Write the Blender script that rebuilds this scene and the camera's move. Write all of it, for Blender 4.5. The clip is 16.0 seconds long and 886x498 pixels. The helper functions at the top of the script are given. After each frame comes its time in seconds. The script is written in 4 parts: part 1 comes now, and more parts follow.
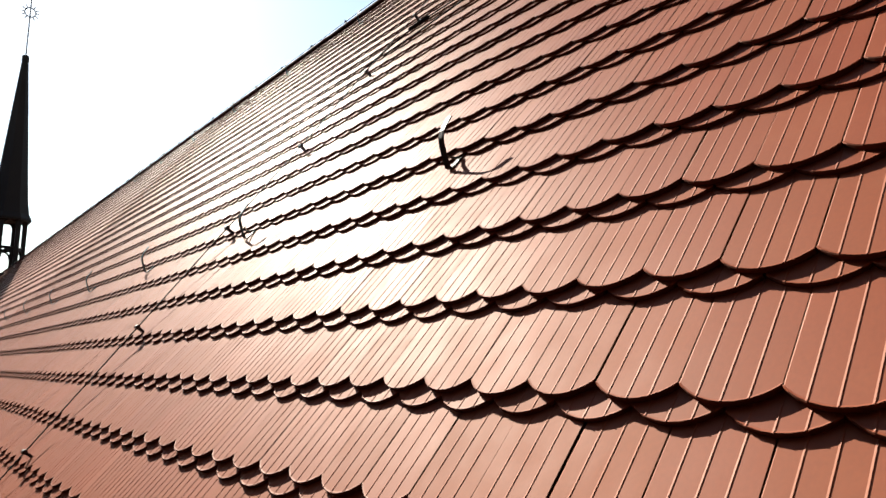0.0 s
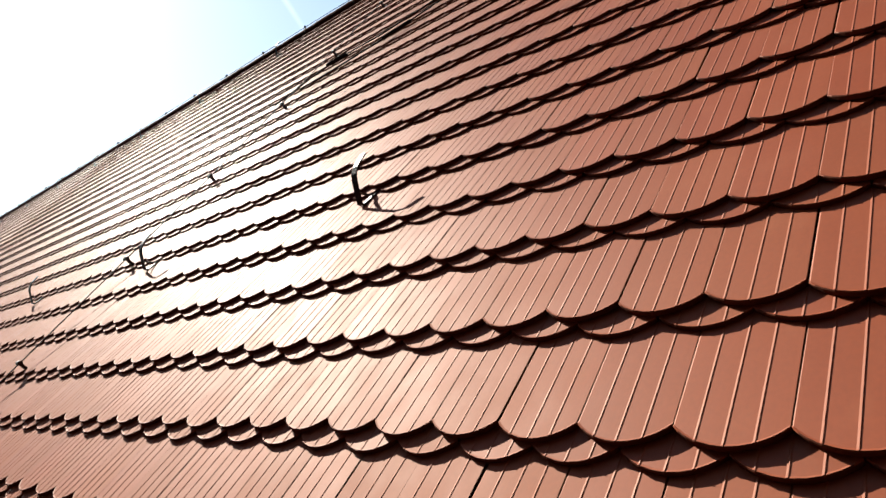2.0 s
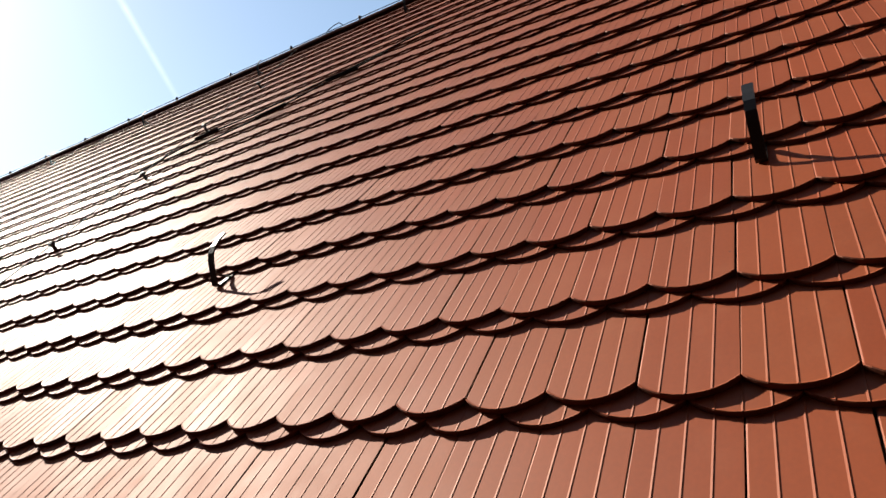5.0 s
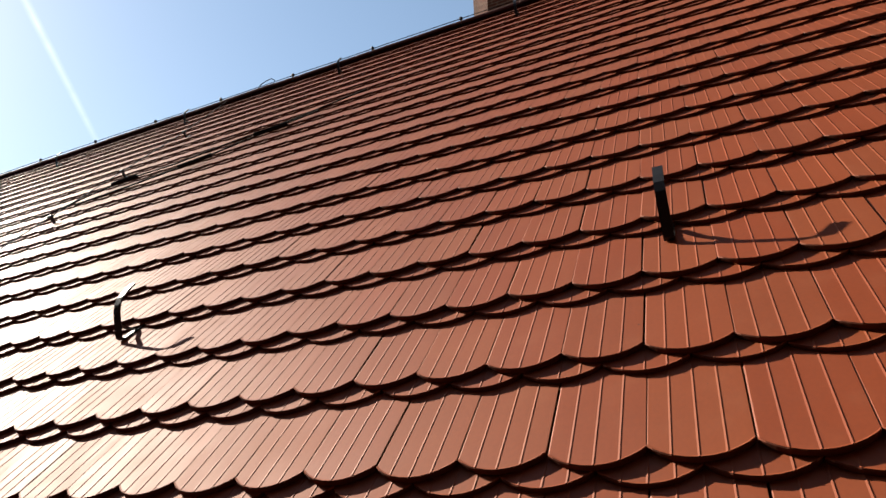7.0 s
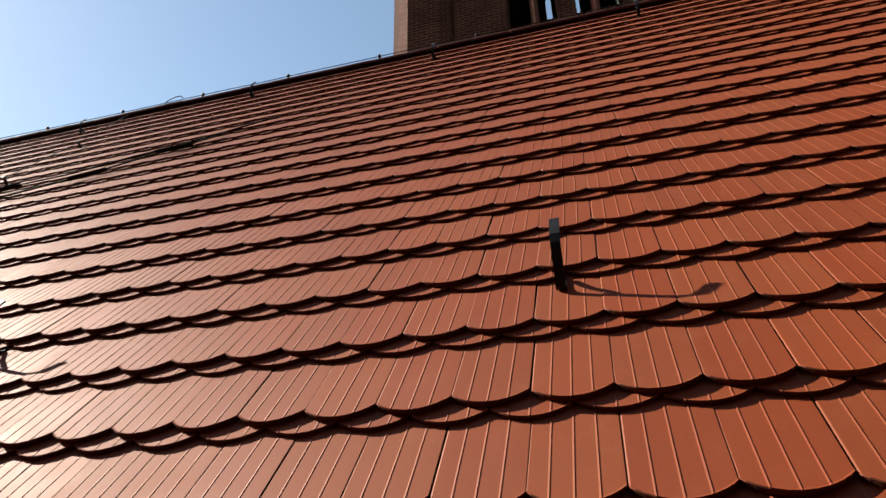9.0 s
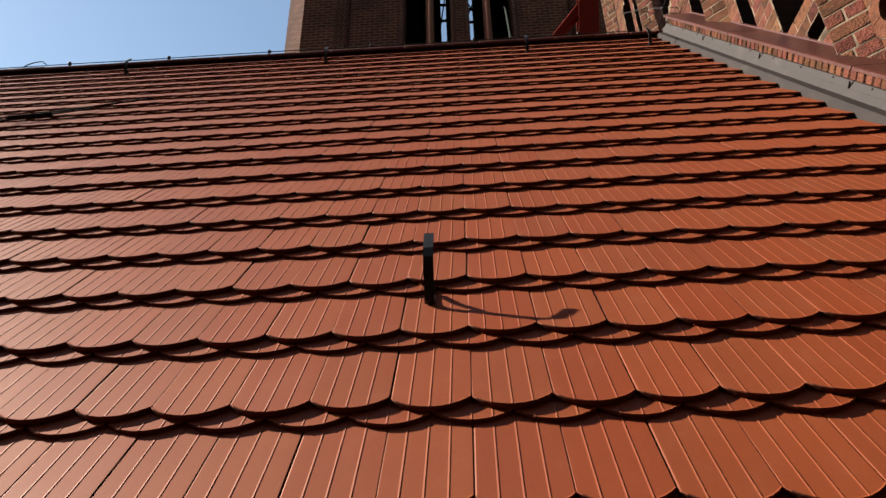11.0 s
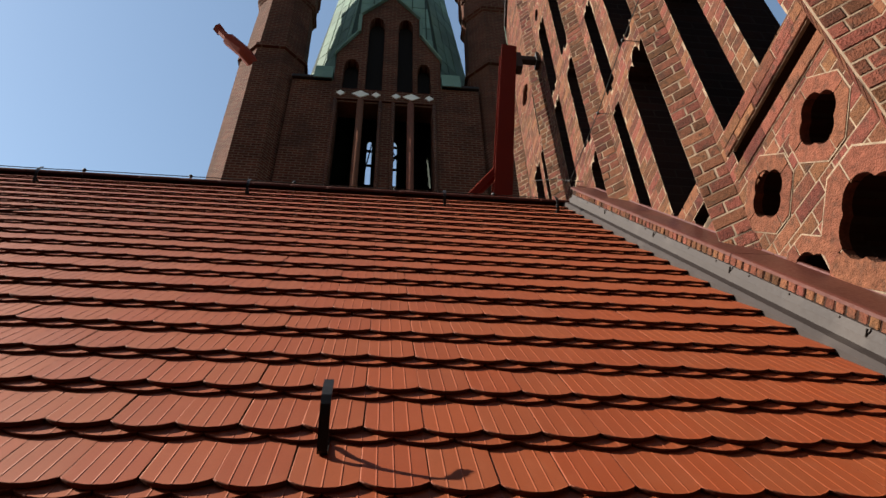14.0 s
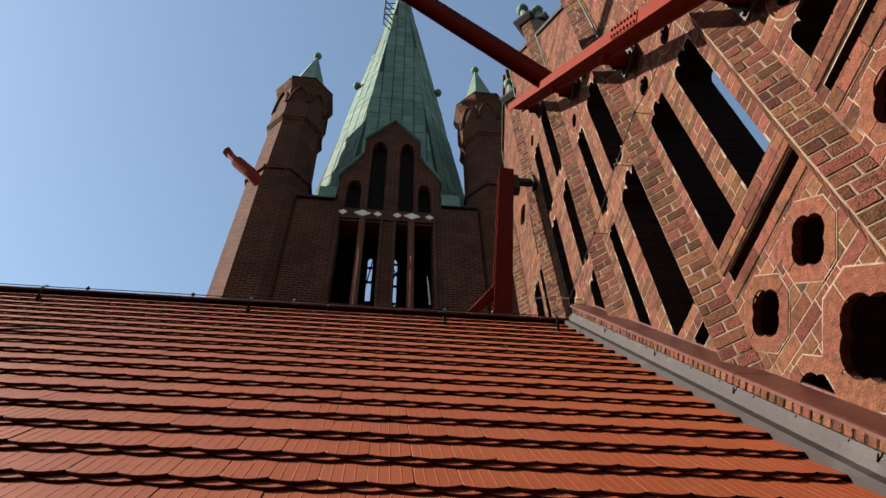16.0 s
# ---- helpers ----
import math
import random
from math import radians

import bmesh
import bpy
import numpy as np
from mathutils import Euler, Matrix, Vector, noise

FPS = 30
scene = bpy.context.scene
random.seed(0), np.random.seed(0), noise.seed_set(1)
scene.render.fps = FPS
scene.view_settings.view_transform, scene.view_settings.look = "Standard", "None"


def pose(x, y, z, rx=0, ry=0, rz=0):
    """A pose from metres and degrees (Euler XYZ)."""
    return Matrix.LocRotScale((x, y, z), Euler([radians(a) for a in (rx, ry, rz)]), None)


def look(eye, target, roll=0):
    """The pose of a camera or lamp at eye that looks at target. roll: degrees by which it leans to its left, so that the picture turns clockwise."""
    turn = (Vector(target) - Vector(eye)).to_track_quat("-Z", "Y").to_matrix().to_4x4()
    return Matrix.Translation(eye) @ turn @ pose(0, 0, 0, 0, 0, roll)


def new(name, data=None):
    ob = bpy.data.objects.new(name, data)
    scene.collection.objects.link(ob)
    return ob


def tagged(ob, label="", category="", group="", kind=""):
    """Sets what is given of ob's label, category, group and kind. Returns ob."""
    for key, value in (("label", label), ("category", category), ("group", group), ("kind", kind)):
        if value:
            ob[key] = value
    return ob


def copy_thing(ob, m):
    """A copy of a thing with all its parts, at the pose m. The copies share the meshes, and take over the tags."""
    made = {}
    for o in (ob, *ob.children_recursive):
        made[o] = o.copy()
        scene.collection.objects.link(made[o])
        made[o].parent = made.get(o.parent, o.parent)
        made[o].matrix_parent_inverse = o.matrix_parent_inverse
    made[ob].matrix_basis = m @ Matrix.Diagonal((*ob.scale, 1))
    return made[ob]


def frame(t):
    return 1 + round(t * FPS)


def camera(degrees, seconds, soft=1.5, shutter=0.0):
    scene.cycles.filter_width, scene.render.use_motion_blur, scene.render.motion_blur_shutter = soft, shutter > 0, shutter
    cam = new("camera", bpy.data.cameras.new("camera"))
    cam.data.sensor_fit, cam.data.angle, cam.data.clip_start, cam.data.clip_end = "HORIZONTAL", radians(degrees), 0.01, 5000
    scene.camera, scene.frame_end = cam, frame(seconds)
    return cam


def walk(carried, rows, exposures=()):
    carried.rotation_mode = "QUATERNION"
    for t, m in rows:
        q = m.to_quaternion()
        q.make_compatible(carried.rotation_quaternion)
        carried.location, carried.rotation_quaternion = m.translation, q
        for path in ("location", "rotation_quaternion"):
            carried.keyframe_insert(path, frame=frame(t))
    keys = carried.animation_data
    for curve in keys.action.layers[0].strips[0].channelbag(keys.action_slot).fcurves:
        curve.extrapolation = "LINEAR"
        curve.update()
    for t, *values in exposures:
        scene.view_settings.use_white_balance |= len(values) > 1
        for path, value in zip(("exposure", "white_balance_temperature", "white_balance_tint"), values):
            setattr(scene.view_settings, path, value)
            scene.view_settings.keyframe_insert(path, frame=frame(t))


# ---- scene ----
cam = camera(66.76, 16.0)
ROWS = [
    (0.0, -0.062, -1.465, 15.560, 99.81, 0.43, 49.89),
    (0.5, -0.060, -1.469, 15.558, 100.48, 0.41, 48.31),
    (1.0, -0.058, -1.462, 15.560, 101.42, 0.42, 46.46),
    (1.5, -0.055, -1.453, 15.563, 102.17, 0.45, 44.52),
    (2.0, -0.052, -1.454, 15.564, 102.87, 0.52, 42.50),
    (2.5, -0.048, -1.452, 15.567, 103.62, 0.55, 40.62),
    (3.0, -0.044, -1.450, 15.568, 104.71, 0.60, 38.76),
    (3.5, -0.041, -1.447, 15.571, 105.90, 0.65, 36.86),
    (4.0, -0.034, -1.443, 15.575, 107.24, 0.73, 34.88),
    (6.5, -0.014, -1.439, 15.582, 113.76, 1.01, 25.78),
    (7.0, -0.012, -1.441, 15.583, 115.00, 0.97, 24.08),
    (7.5, -0.007, -1.439, 15.582, 116.10, 1.01, 22.27),
    (8.0, -0.003, -1.443, 15.584, 116.89, 1.13, 20.04),
    (8.5, 0.001, -1.446, 15.586, 117.50, 1.22, 17.67),
    (9.0, 0.008, -1.448, 15.587, 117.86, 1.21, 15.26),
    (11.5, 0.011, -1.457, 15.571, 119.00, 1.44, 0.22),
    (12.0, 0.016, -1.458, 15.572, 119.68, 1.47, -2.46),
    (12.5, 0.018, -1.466, 15.576, 121.45, 1.45, -4.45),
    (13.0, 0.022, -1.476, 15.580, 124.70, 1.45, -5.54),
    (13.5, 0.018, -1.485, 15.577, 127.44, 1.39, -6.06),
    (14.0, 0.016, -1.495, 15.581, 130.43, 1.43, -6.08),
    (14.5, 0.015, -1.502, 15.586, 133.84, 1.39, -6.10),
    (15.0, 0.020, -1.515, 15.577, 136.64, 1.32, -6.10),
    (15.5, 0.020, -1.528, 15.572, 138.67, 1.37, -6.06),
    (16.0, 0.008, -1.535, 15.571, 140.29, 1.43, -6.10),
]
EXPOSURES = [(0.0, 1.68), (4.0, 1.62), (7.0, 1.55), (9.0, 1.56), (16.0, 1.60)]
walk(cam, [(t, pose(x, y, z, rx, ry, rz)) for t, x, y, z, rx, ry, rz in ROWS], EXPOSURES)

# ---- world and sun ----
SUN_WAY = Vector((-0.800, 0.099, 0.589)).normalized()  # towards the sun
world = bpy.data.worlds.new("sky")
scene.world = world
world.use_nodes = True
wn, wl = world.node_tree.nodes, world.node_tree.links
sky = wn.new("ShaderNodeTexSky")
sky.sky_type, sky.sun_disc = "NISHITA", False
sky.sun_elevation = math.asin(SUN_WAY.z)
sky.sun_rotation = math.atan2(SUN_WAY.x, SUN_WAY.y)
sky.air_density, sky.dust_density, sky.ozone_density = 1.3, 0.3, 0.7
haze = wn.new("ShaderNodeMix")  # a slightly hazy, less violet blue
haze.data_type, haze.blend_type = "RGBA", "MULTIPLY"
haze.inputs["Factor"].default_value = 1.0
haze.inputs["B"].default_value = (1.02, 1.0, 0.945, 1)
wl.new(sky.outputs[0], haze.inputs["A"])
wl.new(haze.outputs["Result"], wn["Background"].inputs[0])
wn["Background"].inputs[1].default_value = 0.063
sun = new("sun", bpy.data.lights.new("sun", "SUN"))
sun.data.energy, sun.data.angle, sun.data.color = 5.0, radians(0.53), (1.0, 0.92, 0.80)
sun.matrix_world = look((0, 0, 60), Vector((0, 0, 60)) - SUN_WAY)


# ---- materials ----
def material(name, colour, rough=0.7, metal=0.0, spread=0.25, scale=8.0, fine=90.0, bump=0.15, depth=0.004, pieces=0.0, spec=0.5, stain=None, stain_amount=0.0, stain_scale=2.0):
    """A surface whose colour wanders at two scales and, by pieces, from piece to piece; fine grain lifts it a little."""
    m = bpy.data.materials.new(name)
    m.use_nodes = True
    n, l = m.node_tree.nodes, m.node_tree.links
    b = n["Principled BSDF"]
    b.inputs["Metallic"].default_value = metal
    b.inputs["Specular IOR Level"].default_value = spec
    co = n.new("ShaderNodeTexCoord")
    geo = n.new("ShaderNodeNewGeometry")
    big, small = n.new("ShaderNodeTexNoise"), n.new("ShaderNodeTexNoise")
    big.inputs["Scale"].default_value, big.inputs["Detail"].default_value = scale, 4
    small.inputs["Scale"].default_value, small.inputs["Detail"].default_value = fine, 3
    for tex in (big, small):
        l.new(geo.outputs["Position"], tex.inputs["Vector"])

    def maths(op, a, c):
        x = n.new("ShaderNodeMath")
        x.operation = op
        for k, v in enumerate((a, c)):
            if isinstance(v, (int, float)):
                x.inputs[k].default_value = v
            else:
                l.new(v, x.inputs[k])
        return x.outputs[0]
    value = maths("ADD", maths("MULTIPLY", big.outputs["Fac"], 0.65), maths("MULTIPLY", small.outputs["Fac"], 0.35))
    value = maths("MULTIPLY", maths("SUBTRACT", value, 0.5), 2.2 * spread)
    if pieces:
        info = n.new("ShaderNodeObjectInfo")
        tone = maths("FRACT", maths("ADD", info.outputs["Random"], geo.outputs["Random Per Island"]), 0)
        value = maths("ADD", value, maths("MULTIPLY", maths("SUBTRACT", tone, 0.5), pieces))
        tone2 = maths("FRACT", maths("MULTIPLY", tone, 17.3), 0)
    value = maths("ADD", value, 1.0)
    scale_node = n.new("ShaderNodeVectorMath")
    scale_node.operation = "SCALE"
    scale_node.inputs[0].default_value = colour
    l.new(value, scale_node.inputs["Scale"])
    out = scale_node.outputs[0]
    if pieces:
        hue = n.new("ShaderNodeHueSaturation")
        l.new(out, hue.inputs["Color"])
        l.new(maths("ADD", maths("MULTIPLY", tone2, 0.04 * min(1, pieces)), 0.5 - 0.018 * min(1, pieces)), hue.inputs["Hue"])
        out = hue.outputs[0]
    if stain:
        st = n.new("ShaderNodeTexNoise")
        st.inputs["Scale"].default_value, st.inputs["Detail"].default_value = stain_scale, 6
        l.new(geo.outputs["Position"], st.inputs["Vector"])
        ramp = n.new("ShaderNodeMapRange")
        ramp.inputs["From Min"].default_value, ramp.inputs["From Max"].default_value = 0.52, 0.68
        ramp.inputs["To Max"].default_value = stain_amount
        l.new(st.outputs["Fac"], ramp.inputs["Value"])
        mix = n.new("ShaderNodeMix")
        mix.data_type = "RGBA"
        l.new(ramp.outputs[0], mix.inputs["Factor"])
        l.new(out, mix.inputs["A"])
        mix.inputs["B"].default_value = (*stain, 1)
        out = mix.outputs["Result"]
    l.new(out, b.inputs["Base Color"])
    l.new(maths("ADD", maths("MULTIPLY", maths("SUBTRACT", small.outputs["Fac"], 0.5), 0.3), rough), b.inputs["Roughness"])
    bp = n.new("ShaderNodeBump")
    bp.inputs["Strength"].default_value, bp.inputs["Distance"].default_value = bump, depth
    l.new(small.outputs["Fac"], bp.inputs["Height"])
    l.new(bp.outputs[0], b.inputs["Normal"])
    return m


def tile_material(name, colour, rough, spec, tones, gloss):
    """Coated clay: pressed streaks along the tile, a tone of its own for each tile, small dark specks and pale scuffs."""
    m = bpy.data.materials.new(name)
    m.use_nodes = True
    n, l = m.node_tree.nodes, m.node_tree.links
    b = n["Principled BSDF"]
    b.inputs["Specular IOR Level"].default_value = spec

    def put(socket, v):
        if isinstance(v, (int, float)):
            socket.default_value = v
        elif isinstance(v, tuple):
            socket.default_value = v
        else:
            l.new(v, socket)

    def maths(op, a, c, d=0.0):
        x = n.new("ShaderNodeMath")
        x.operation = op
        for k, v in enumerate((a, c, d)):
            put(x.inputs[k], v)
        return x.outputs[0]

    def noise(stretch, scale, detail):
        mp, tex = n.new("ShaderNodeMapping"), n.new("ShaderNodeTexNoise")
        mp.inputs["Scale"].default_value = stretch
        mp.inputs["Rotation"].default_value = (radians(-PITCH), 0, 0)
        l.new(geo.outputs["Position"], mp.inputs["Vector"])
        l.new(mp.outputs[0], tex.inputs["Vector"])
        tex.inputs["Scale"].default_value, tex.inputs["Detail"].default_value = scale, detail
        return tex.outputs["Fac"]

    geo, info = n.new("ShaderNodeNewGeometry"), n.new("ShaderNodeObjectInfo")
    tone = maths("FRACT", maths("ADD", info.outputs["Random"], geo.outputs["Random Per Island"]), 0.0)
    tone2 = maths("FRACT", maths("MULTIPLY", tone, 17.3), 0.0)
    patch = noise((1, 1, 1), 3.0, 4)
    streak = noise((1, 0.06, 1), 130.0, 3)
    grain = noise((1, 0.6, 1), 420.0, 2)
    scuff = noise((1, 0.35, 1), 14.0, 5)
    value = maths("MULTIPLY_ADD", maths("SUBTRACT", patch, 0.5), 0.26, 1.0)
    value = maths("MULTIPLY_ADD", maths("SUBTRACT", streak, 0.5), 0.26, value)
    value = maths("MULTIPLY_ADD", maths("SUBTRACT", tone, 0.5), tones, value)
    sized = n.new("ShaderNodeVectorMath")
    sized.operation = "SCALE"
    sized.inputs[0].default_value = colour
    l.new(value, sized.inputs["Scale"])
    hue = n.new("ShaderNodeHueSaturation")
    l.new(sized.outputs[0], hue.inputs["Color"])
    put(hue.inputs["Hue"], maths("MULTIPLY_ADD", tone2, 0.003, 0.4985))
    # pale scuffs and dust
    dust, dusty = n.new("ShaderNodeMapRange"), n.new("ShaderNodeMix")
    dust.inputs["From Min"].default_value, dust.inputs["From Max"].default_value, dust.inputs["To Max"].default_value = 0.56, 0.80, 0.12
    l.new(scuff, dust.inputs["Value"])
    dusty.data_type = "RGBA"
    l.new(dust.outputs[0], dusty.inputs["Factor"])
    l.new(hue.outputs[0], dusty.inputs["A"])
    dusty.inputs["B"].default_value = (0.27, 0.10, 0.045, 1)
    # dark specks, few and small
    cells, specked = n.new("ShaderNodeTexVoronoi"), n.new("ShaderNodeMix")
    cells.inputs["Scale"].default_value = 17.0
    l.new(geo.outputs["Position"], cells.inputs["Vector"])
    cell = n.new("ShaderNodeSeparateColor")
    l.new(cells.outputs["Color"], cell.inputs[0])
    speck = maths("MULTIPLY", maths("LESS_THAN", cells.outputs["Distance"], maths("MULTIPLY", cell.outputs[1], 0.05)), maths("GREATER_THAN", cell.outputs[0], 0.72))
    specked.data_type = "RGBA"
    l.new(maths("MULTIPLY", speck, 0.75), specked.inputs["Factor"])
    l.new(dusty.outputs["Result"], specked.inputs["A"])
    specked.inputs["B"].default_value = (0.03, 0.012, 0.008, 1)
    l.new(specked.outputs["Result"], b.inputs["Base Color"])
    put(b.inputs["Roughness"], maths("MULTIPLY_ADD", maths("SUBTRACT", scuff, 0.5), 0.14, maths("MULTIPLY_ADD", maths("SUBTRACT", tone2, 0.5), 0.05, rough)))
    bump = n.new("ShaderNodeBump")
    bump.inputs["Strength"].default_value, bump.inputs["Distance"].default_value = 0.05, 0.002
    l.new(maths("MULTIPLY_ADD", grain, 0.35, maths("MULTIPLY", streak, 0.6)), bump.inputs["Height"])
    l.new(bump.outputs[0], b.inputs["Normal"])
    sheen, blend = n.new("ShaderNodeBsdfAnisotropic"), n.new("ShaderNodeMixShader")
    sheen.inputs["Color"].default_value = (1.0, 0.91, 0.82, 1)
    l.new(b.inputs["Roughness"].links[0].from_socket, sheen.inputs["Roughness"])
    l.new(bump.outputs[0], sheen.inputs["Normal"])
    blend.inputs[0].default_value = gloss
    l.new(b.outputs[0], blend.inputs[1])
    l.new(sheen.outputs[0], blend.inputs[2])
    l.new(blend.outputs[0], n["Material Output"].inputs[0])
    return m


PITCH = 52.0
TILE = tile_material("terracotta_tile", (0.180, 0.0295, 0.0021), 0.67, 0.06, 0.09, 0.033)
# clay darkened in colour to imitate the shade on tile ends and sides
SHADE_CLAY = material("shade_dark_clay", (0.085, 0.028, 0.017), 0.9, spread=0.3, scale=20, fine=150, spec=0.05)
RIDGE = material("ridge_clay", (0.0559, 0.01462, 0.0086), 0.8, spread=0.3, scale=6, fine=120, spec=0.08)
BRICK = material("brick", (0.094, 0.0345, 0.0205), 0.9, spread=0.75, scale=26, fine=85, bump=1.0, depth=0.012, pieces=0.85, spec=0.08, stain=(0.034, 0.020, 0.014), stain_amount=0.7, stain_scale=17)
MOULDED = material("moulded_brick", (0.104, 0.038, 0.0225), 0.9, spread=0.9, scale=22, fine=80, bump=1.0, depth=0.012, pieces=0.3, spec=0.08, stain=(0.040, 0.022, 0.015), stain_amount=0.5, stain_scale=16)
MORTAR = material("mortar", (0.185, 0.138, 0.098), 0.95, spread=0.9, scale=18, fine=120, bump=0.6, spec=0.05, stain=(0.025, 0.017, 0.012), stain_amount=0.85, stain_scale=5)
COPPER = material("green_copper", (0.082, 0.130, 0.100), 0.75, spread=0.4, scale=1.2, fine=9, bump=0.2, depth=0.01, pieces=0.4, spec=0.2, stain=(0.043, 0.0731, 0.05848), stain_amount=0.6, stain_scale=0.9)
SEAM = material("dark_copper_seams", (0.020, 0.032, 0.025), 0.8, spread=0.4, scale=1.5, fine=12, spec=0.1)
LEAD = material("grey_flashing", (0.0270, 0.0205, 0.0185), 0.6, spec=0.15, spread=0.35, scale=6, fine=60, stain=(0.045, 0.036, 0.032), stain_amount=0.6, stain_scale=4)
RED_SHEET = material("red_sheet_metal", (0.0645, 0.0172, 0.01118), 0.42, spec=0.4, spread=0.5, scale=3, fine=50, bump=0.1, stain=(0.0301, 0.01204, 0.00946), stain_amount=0.6, stain_scale=2.2)
RED_STEEL = material("red_painted_steel", (0.1075, 0.01075, 0.003612), 0.7, spread=0.18, scale=3, fine=60, bump=0.05, spec=0.05)
IRON = material("dark_iron", (0.00946, 0.00817, 0.00774), 0.5, spec=0.25, spread=0.4, scale=20, fine=200)
SLATE = material("dark_copper", (0.0172, 0.01204, 0.01032), 0.7, spec=0.1, spread=0.3, scale=1, fine=10)
# near-black for timber, and for shade painted in lancets and across the tiles
DARK = material("dark_boards_and_shade", (0.008, 0.006, 0.005), 0.9, spec=0.1)
WIRE = material("grey_wire", (0.022, 0.021, 0.020), 0.75, spec=0.1)
SPOUT = material("waterspout_clay", (0.115, 0.0160, 0.0075), 0.8, spread=0.3, scale=3, fine=20, spec=0.1)
STONE = material("white_plaster", (0.473, 0.4558, 0.4128), 0.85, spread=0.3, scale=2)
GROUND = material("ground", (0.0387, 0.043, 0.0301), 0.95, spread=0.5, scale=0.05, fine=1.0)


# ---- small builders ----
def finish(bm, name, mat, parent=None, smooth=False):
    me = bpy.data.meshes.new(name)
    bm.normal_update()
    bm.to_mesh(me)
    bm.free()
    me.materials.append(mat)
    if smooth:
        me.shade_smooth()
    ob = new(name, me)
    ob.parent = parent
    return ob


def part(name, bm, mat, parent, label="", smooth=False):
    return tagged(finish(bm, name, mat, parent, smooth), label)


def empty(name, m, label, category, kind="", group=""):
    ob = new(name)
    ob.matrix_world = m
    ob.empty_display_size = 0.1
    return tagged(ob, label, category, group, kind)


def box(bm, x0, x1, y0, y1, z0, z1, bevel=0.0, m=None):
    made = bmesh.ops.create_cube(bm, size=1.0, matrix=(m or Matrix()) @ Matrix.Translation(((x0 + x1) / 2, (y0 + y1) / 2, (z0 + z1) / 2)) @ Matrix.Diagonal((x1 - x0, y1 - y0, z1 - z0, 1)))
    if bevel:
        edges = {e for v in made["verts"] for e in v.link_edges}
        bmesh.ops.bevel(bm, geom=list(edges), offset=bevel, segments=1, affect="EDGES")
    return bm


def prism(bm, outline, lift, m=None):
    """An outline (x, y, z corners in one plane) pushed along lift."""
    lift = Vector(lift)
    m = m or Matrix()
    low = [bm.verts.new(m @ Vector(p)) for p in outline]
    high = [bm.verts.new(m @ (Vector(p) + lift)) for p in outline]
    k = len(low)
    bm.faces.new(low[::-1])
    bm.faces.new(high)
    for i in range(k):
        bm.faces.new((low[i], low[(i + 1) % k], high[(i + 1) % k], high[i]))
    bmesh.ops.recalc_face_normals(bm, faces=bm.faces)
    return bm


def rings(bm, layers, cap=True):
    """Skin over closed rings of equal length, from first to last."""
    rows = [[bm.verts.new(p) for p in ring] for ring in layers]
    k = len(rows[0])
    for a, c in zip(rows, rows[1:]):
        for i in range(k):
            bm.faces.new((a[i], a[(i + 1) % k], c[(i + 1) % k], c[i]))
    if cap:
        bm.faces.new(rows[0][::-1])
        bm.faces.new(rows[-1])
    bmesh.ops.recalc_face_normals(bm, faces=bm.faces)
    return bm


def ngon(cx, cy, z, r, sides, turn=0.0):
    return [(cx + r * math.cos(turn + math.tau * i / sides), cy + r * math.sin(turn + math.tau * i / sides), z) for i in range(sides)]


def tube(bm, points, r, sides=8):
    """A round bar along points."""
    points = [Vector(p) for p in points]
    layers = []
    for i, p in enumerate(points):
        way = (points[min(i + 1, len(points) - 1)] - points[max(i - 1, 0)]).normalized()
        q = way.to_track_quat("Z", "Y")
        layers.append([p + q @ Vector((r * math.cos(math.tau * k / sides), r * math.sin(math.tau * k / sides), 0)) for k in range(sides)])
    return rings(bm, layers)


def strap(bm, points, across, thick):
    """A flat bar bent along points in one plane; across: half its width, a vector."""
    points, across = [Vector(p) for p in points], Vector(across)
    layers = []
    for i, p in enumerate(points):
        way = (points[min(i + 1, len(points) - 1)] - points[max(i - 1, 0)]).normalized()
        out = way.cross(across).normalized() * thick / 2
        layers.append([p - across - out, p + across - out, p + across + out, p - across + out])
    return rings(bm, layers)


# ---- roof ----
HIGH = 16.0
TILE_W, COURSE = 0.18, 0.303
RIDGE_V = 6.25
SKEW = radians(0.25)  # the courses climb slightly along the roof
PLANE = pose(0, 0, HIGH, PITCH, 0, 0)  # local x along the gable's foot, y up the slope, z out of the roof
ROOF = PLANE @ Matrix.Rotation(-SKEW, 4, "Z")
roof = empty("roof", ROOF, "steep roof of orange-red rounded flat tiles laid double", "roof", "structure")


